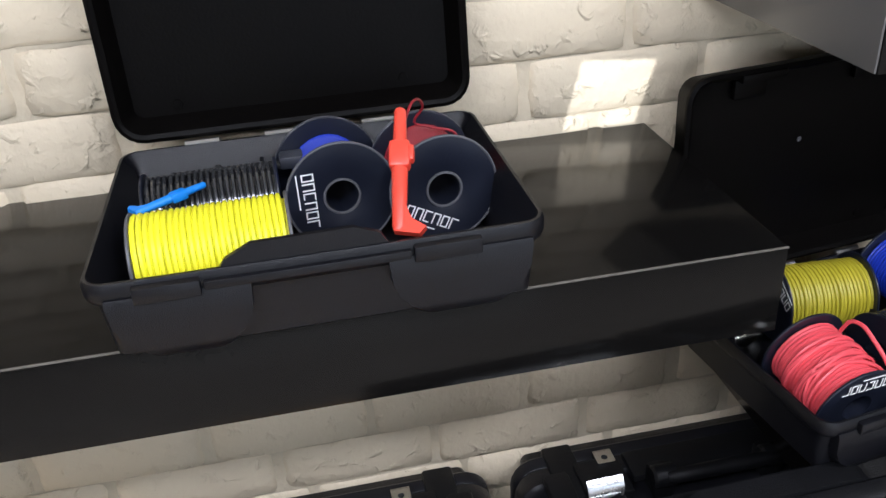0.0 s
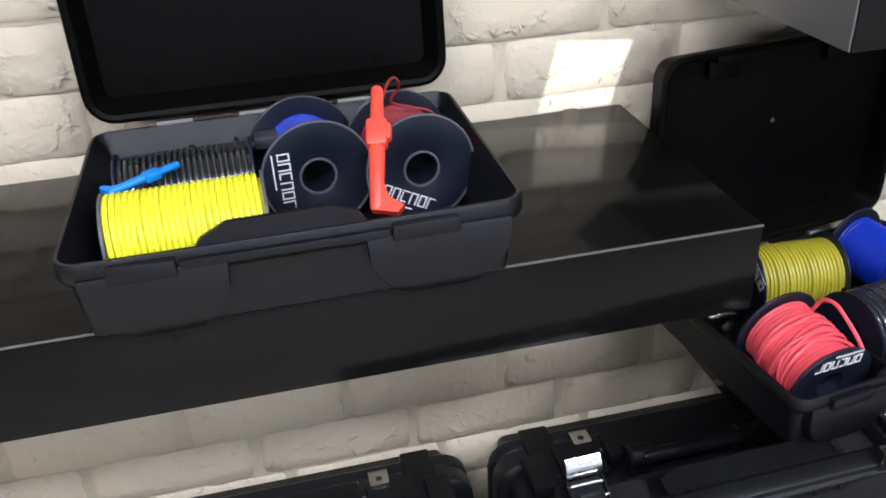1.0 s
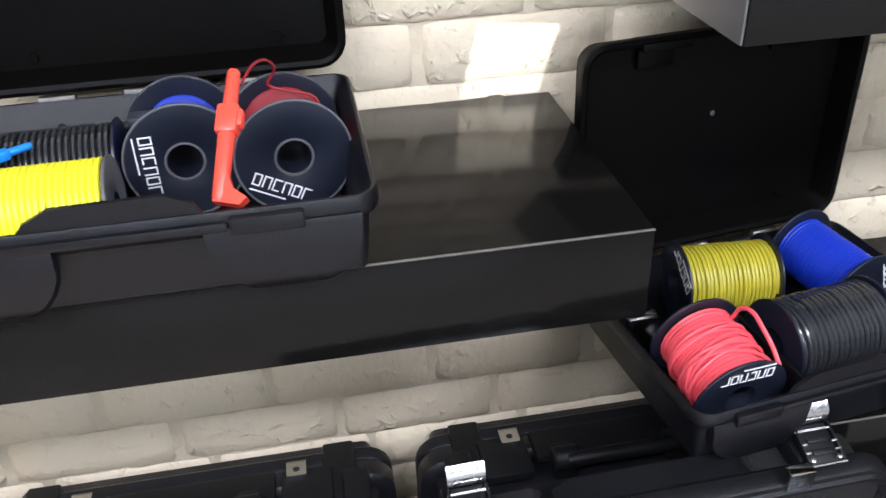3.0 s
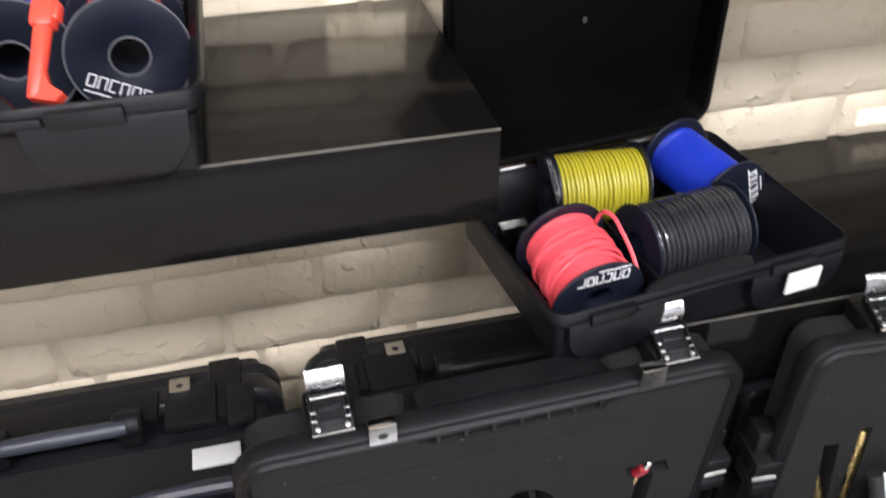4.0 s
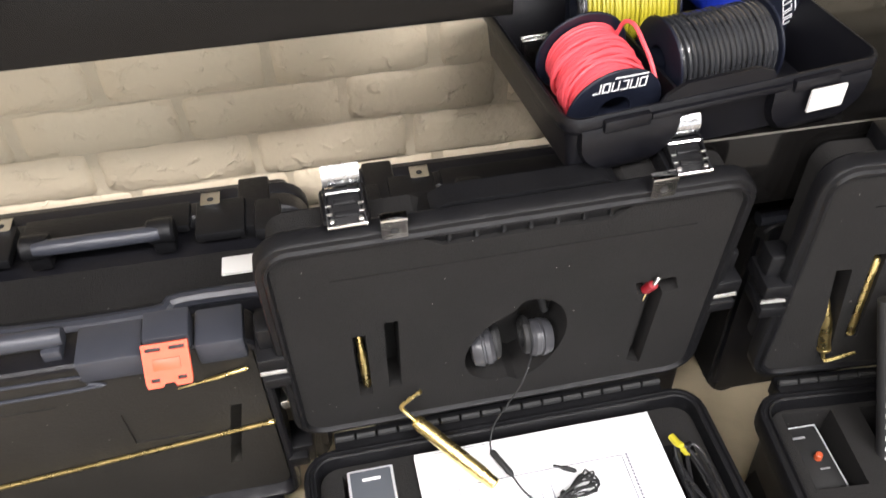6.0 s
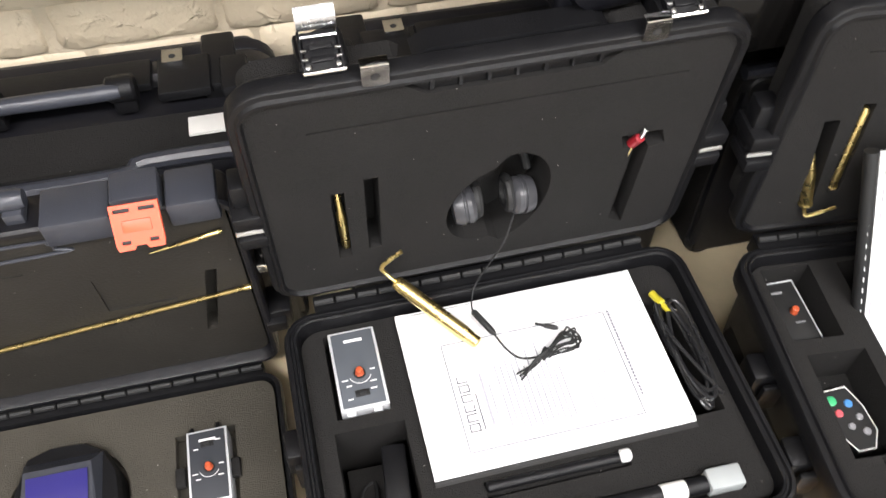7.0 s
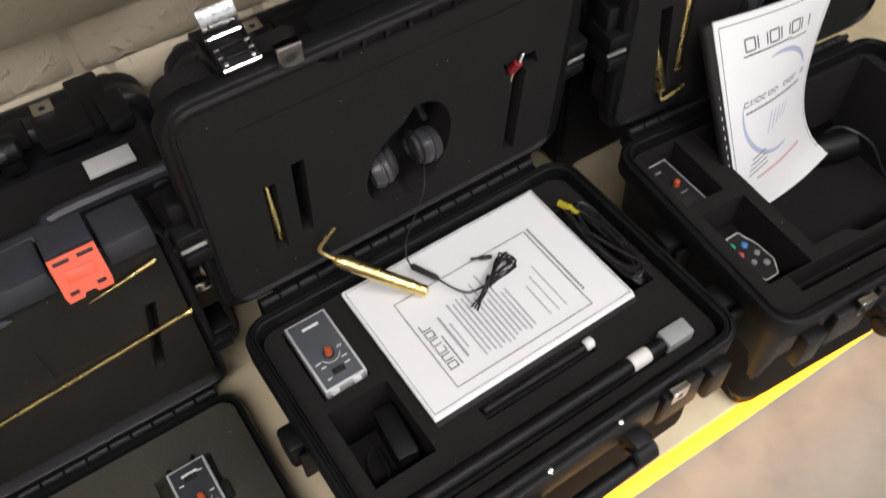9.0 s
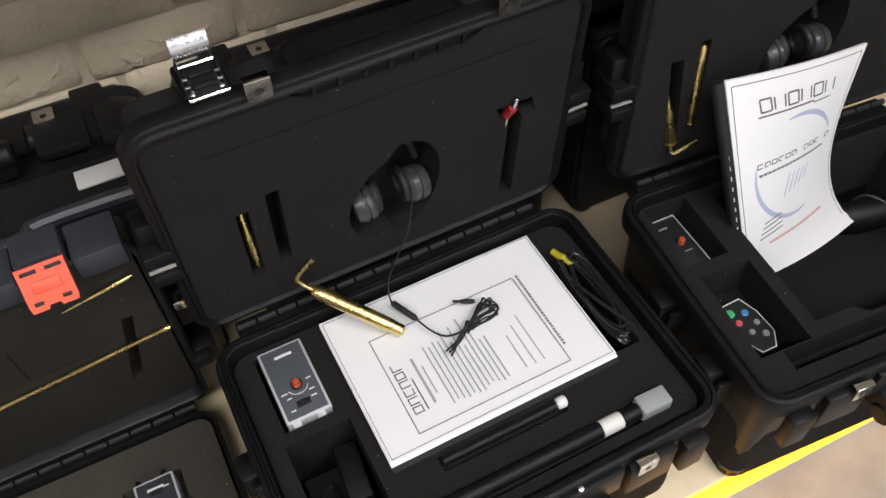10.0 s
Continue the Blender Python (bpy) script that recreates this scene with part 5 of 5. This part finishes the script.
part("emblem_arc", curve_on_page(0.52, 0.50, 0.37, 25, 105, 0.004, 0.018, 0.0007), INK_BLUE, cover, "pale blue printed arc")
part("emblem_arc", curve_on_page(0.52, 0.50, 0.37, 165, 285, 0.004, 0.018, 0.0007), INK_BLUE, cover, "pale blue printed arc")
for k in range(5):
    part("emblem_stroke", on_page([(0.40 + 0.05 * k, 0.36 + 0.01 * k, 0.46 + 0.05 * k, 0.47, .0020)], 0.00075), INK_BLUE, cover)
for k in range(4):
    part("emblem_stroke", on_page([(0.14 + 0.02 * k, 0.20 + 0.024 * k, 0.36, 0.215 + 0.024 * k, .0018)], 0.00078), INK_GREY, cover)
part("red_line", on_page([(0.22 + 0.03 * k, 0.165, 0.244 + 0.03 * k, 0.165, .0040) for k in range(19)], seg=2), INK_RED, cover, "faded red line of print")
b = bmesh.new()
tube(b, [page(-0.036, v / 20, -0.003) for v in range(21)], 0.0080, 12)
part("binding_coil", b, RUBBER, man, "black plastic binding spine")
for k in range(20):
    v = 0.03 + 0.94 * k / 19
    b = bmesh.new(); rod(b, page(-0.052, v - 0.010, 0.0044), page(-0.052, v + 0.010, 0.0044), 0.0007, 5)
    part("binding_tooth", b, WHITE, man)

LM3 = M3 @ LID3
t = thing("brass_probe", pose(0, 0, 0), "brass probe with a bent tip, set in a lid slot", "probe")
b = bmesh.new(); p, q = in_lid(LM3, (-0.1610, 0.050, 0.002), (-0.1770, 0.138, -0.012))
turned(b, p, q - p, [(0, 0.0050), (0.0005, 0.0082), (0.003, 0.0082), (0.0035, 0.0074), (0.050, 0.0072), (0.086, 0.0015)], 16)
part("grip", b, BRASS, t)
b = bmesh.new(); tube(b, smooth_path(in_lid(LM3, (-0.161, 0.052, 0.002), (-0.160, 0.040, 0.005), (-0.155, 0.035, 0.008), (-0.124, 0.046, 0.008)), 6), 0.0024, 8)
part("tip", b, BRASS, t)
t = thing("brass_rod", pose(0, 0, 0), "flat brass rod set in a lid slot", "rod", "brass rods")
b = bmesh.new(); p, q = in_lid(LM3, (-0.1330, 0.070, -0.005), (-0.1445, 0.202, -0.006))
turned(b, p, q - p, [(0, 0.0060), (0.002, 0.0066), (0.006, 0.0052), (0.124, 0.0050), (0.128, 0.003)], 12)
part("shaft", b, BRASS, t)
t = thing("black_cable", pose(0, 0, 0), "thin black cord lying in the deep foam pocket", "cable")
b = bmesh.new(); tube(b, smooth_path([(1.02, 0.52, 0.262), (0.985, 0.545, 0.30), (0.975, 0.52, 0.345), (1.0, 0.48, 0.33), (1.03, 0.45, 0.270), (1.035, 0.40, 0.262)], 8), 0.0018, 6)
part("cord", b, CASE_GREY, t)
t = thing("search_head", pose(1.005, 0.545, PLINTH + 0.0685), "dark rounded sensor head lying in the deep pocket", "sensor")
b = bmesh.new(); turned(b, (0, -0.02, 0.028), (0.9, -0.35, 0.15), [(-0.06, 0.012), (-0.055, 0.024), (-0.01, 0.028), (0.018, 0.026), (0.028, 0.014)], 20)
part("housing", b, CASE, t)

# ---- in the left-hand case ----
M1 = pose(C1X, C1Y, PLINTH, 0, 0, 0.8)
LM1 = M1 @ pose(0, 0.190, H1 + 0.002, 93)
control_box(M1 @ pose(0.193, 0.052, H1 - 0.0190, 0, 0, 0.4), "grey control box with an orange knob in dusty foam", -0.004, 0.028, t=0.034, panel=PANEL_DARK)
for x, y in ((0.172, 0.104), (0.205, 0.106)):
    b = bmesh.new(); turned(b, (x, y - 0.004, H1 + 0.002), (0, 1, 0), [(0, 0.003), (0.010, 0.003), (0.012, 0.002)], 10)
    part("socket", b, CASE, c1)
for s in (0.156, 0.224):
    b = bmesh.new(); box(b, s - 0.006, s + 0.006, 0.035, 0.060, H1 - 0.004, H1 + 0.006, 0.002)
    part("foam_lug", b, FOAM, c1)
met = thing("display_unit", M1 @ pose(0.022, 0.050, H1 - 0.0295), "dark display unit with a blue screen and rounded back", "display")
out = [(-0.060, -0.075), (0.060, -0.075), (0.066, -0.02), (0.062, 0.020), (0.046, 0.052), (0.020, 0.068), (-0.020, 0.070), (-0.050, 0.060), (-0.062, 0.02), (-0.066, -0.02)]
b = bmesh.new(); loft(b, [[(x * s, y * s, z) for x, y in out] for z, s in ((0, 0.97), (0.003, 1), (0.040, 1.0), (0.046, 0.95))])
part("housing", b, CASE, met)
b = bmesh.new(); loft(b, [[(-0.058, -0.072, 0.045), (0.044, -0.072, 0.045), (0.044, 0.050, 0.045), (-0.052, 0.050, 0.045)], [(-0.052, -0.068, 0.050), (0.038, -0.068, 0.050), (0.036, 0.030, 0.066), (-0.044, 0.030, 0.066)]])
part("bezel", b, CASE_GREY, met)
dm = Matrix.Translation((-0.004, -0.018, 0.0592)) @ Euler((math.atan2(0.016, 0.098), 0, 0)).to_matrix().to_4x4()
b = bmesh.new(); box(b, -0.036, 0.036, -0.014, 0.040, 0, 0.0014, 0.0006)
part("screen", b, SCREEN, met, "dark blue screen", dm)
b = bmesh.new(); box(b, -0.038, 0.038, -0.046, -0.016, 0, 0.0012, 0.0004)
lab = part("sticker", b, LABEL, met, "white printed strip", dm)
b = bmesh.new(); bars(b, [(-0.020, 0.012, -0.026, -0.020), (-0.016, 0.020, -0.034, -0.031), (-0.012, 0.012, -0.042, -0.038)], 0.0013)
part("print", b, INK, lab)
pch = thing("charger", M1 @ pose(0.222, -0.105, H1 - 0.0345, 0, 0, 20), "black ribbed charger lying in dusty foam", "charger")
b = bmesh.new(); box(b, -0.032, 0.032, -0.030, 0.030, 0, 0.045, 0.008)
part("body", b, CASE, pch)
b = bmesh.new()
for k in range(5):
    box(b, -0.030 + 0.007 * k, -0.027 + 0.007 * k, -0.026, 0.026, 0.044, 0.0475, 0.001)
part("rib", b, CASE, pch)
t = thing("brass_rod", pose(0, 0, 0), "long thin brass rod lying across the lid foam", "rod", "brass rods")
b = bmesh.new(); p, q = in_lid(LM1, (-0.28, 0.100, -0.010), (0.288, 0.175, -0.010)); 
h = (q - p).length
turned(b, p, q - p, [(0, 0.002), (0.001, 0.0030), (h - 0.012, 0.0028), (h - 0.010, 0.0038), (h - 0.001, 0.0038), (h, 0.002)], 10)
part("shaft", b, BRASS, t)
t = thing("brass_rod", pose(0, 0, 0), "short thin brass rod tucked in the lid foam", "rod", "brass rods")
b = bmesh.new(); p, q = in_lid(LM1, (0.193, 0.272, -0.011), (0.270, 0.291, -0.010)); turned(b, p, q - p, [(0, 0.0004), (0.05, 0.0024), (0.082, 0.0026), (0.086, 0.001)], 10)
part("shaft", b, BRASS, t)


# ---- brick wall, last ----
wall = new("wall_north")
tagged(wall, "painted white brick wall", "wall", kind="structure")
b = bmesh.new(); box(b, -3.0, 4.0, WALL_Y + 0.0038, WALL_Y + 0.2, 0.004, CEIL, 0)
part("mortar", b, MORTAR, wall, "cream painted mortar")
COURSE, LENGTH = 0.0675, 0.206
kinds = []
rb = random.Random(21)
for k in range(10):
    bm = bmesh.new()
    nx, nz = 9, 5
    hw, hh = LENGTH / 2 - 0.0050, COURSE / 2 - 0.0010
    ph = rb.uniform(0, 20)
    rows = []
    for i in range(nx + 1):
        col = []
        for j in range(nz + 1):
            u, v = i / nx * 2 - 1, j / nz * 2 - 1
            edge = i in (0, nx) or j in (0, nz)
            w = noise.noise(Vector((u * 1.7 + ph, v * 1.3, ph)))
            x = u * hw + (0.003 * noise.noise(Vector((v * 2 + ph, u, 3))) if edge else 0.004 * rb.uniform(-1, 1))
            z = v * hh + (0.0022 * noise.noise(Vector((u * 3 + ph, v, 7))) if edge else 0.003 * rb.uniform(-1, 1))
            y = -0.0030 + 0.0022 * w + 0.0007 * rb.uniform(-1, 1)
            if edge:
                y = 0.0050 if i in (0, nx) else 0.0016 + 0.0022 * noise.noise(Vector((u * 4 + ph, v, 11)))
            if edge and i in (0, nx) and j in (0, nz):
                x, z = x * 0.975, z * 0.93
            col.append(bm.verts.new((x, y, z)))
        rows.append(col)
    # a second ring just inside the edge gives the rounded arris
    for i in range(nx):
        for j in range(nz):
            bm.faces.new((rows[i][j], rows[i + 1][j], rows[i + 1][j + 1], rows[i][j + 1]))
    for i in range(1, nx):
        for j in range(1, nz):
            pt = rows[i][j].co
            if i in (1, nx - 1):
                pt.x = (hw - 0.0065) * (-1 if i == 1 else 1) + 0.002 * rb.uniform(-1, 1)
            if j in (1, nz - 1):
                pt.z = (hh - 0.0055) * (-1 if j == 1 else 1) + 0.0015 * rb.uniform(-1, 1)
    for f in bm.faces:
        f.smooth = True
    bmesh.ops.recalc_face_normals(bm, faces=bm.faces)
    if bm.faces[0].normal.y > 0:
        bmesh.ops.reverse_faces(bm, faces=bm.faces)
    me = bpy.data.meshes.new("brick")
    bm.to_mesh(me); bm.free()
    me.materials.append(BRICK)
    kinds.append(me)
SHIFT = {0: 0.036, 1: 0.158, 2: 0.071}
for row in range(-6, 15):
    zc = 0.564 + COURSE * (row + 0.5)
    x0 = SHIFT[row % 3]
    for col in range(-6, 7):
        xc = x0 + LENGTH * (col + 0.5)
        if not (-1.0 < xc < 1.5 and 0.2 < zc < 1.5):
            continue
        ob = new("brick", kinds[rb.randrange(10)])
        ob.parent = wall
        ob.matrix_basis = pose(xc + rb.uniform(-0.003, 0.003), WALL_Y + rb.uniform(-0.001, 0.0015), zc + rb.uniform(-0.0015, 0.0015), 0, rb.choice((0, 180)) + rb.uniform(-0.8, 0.8), 0)
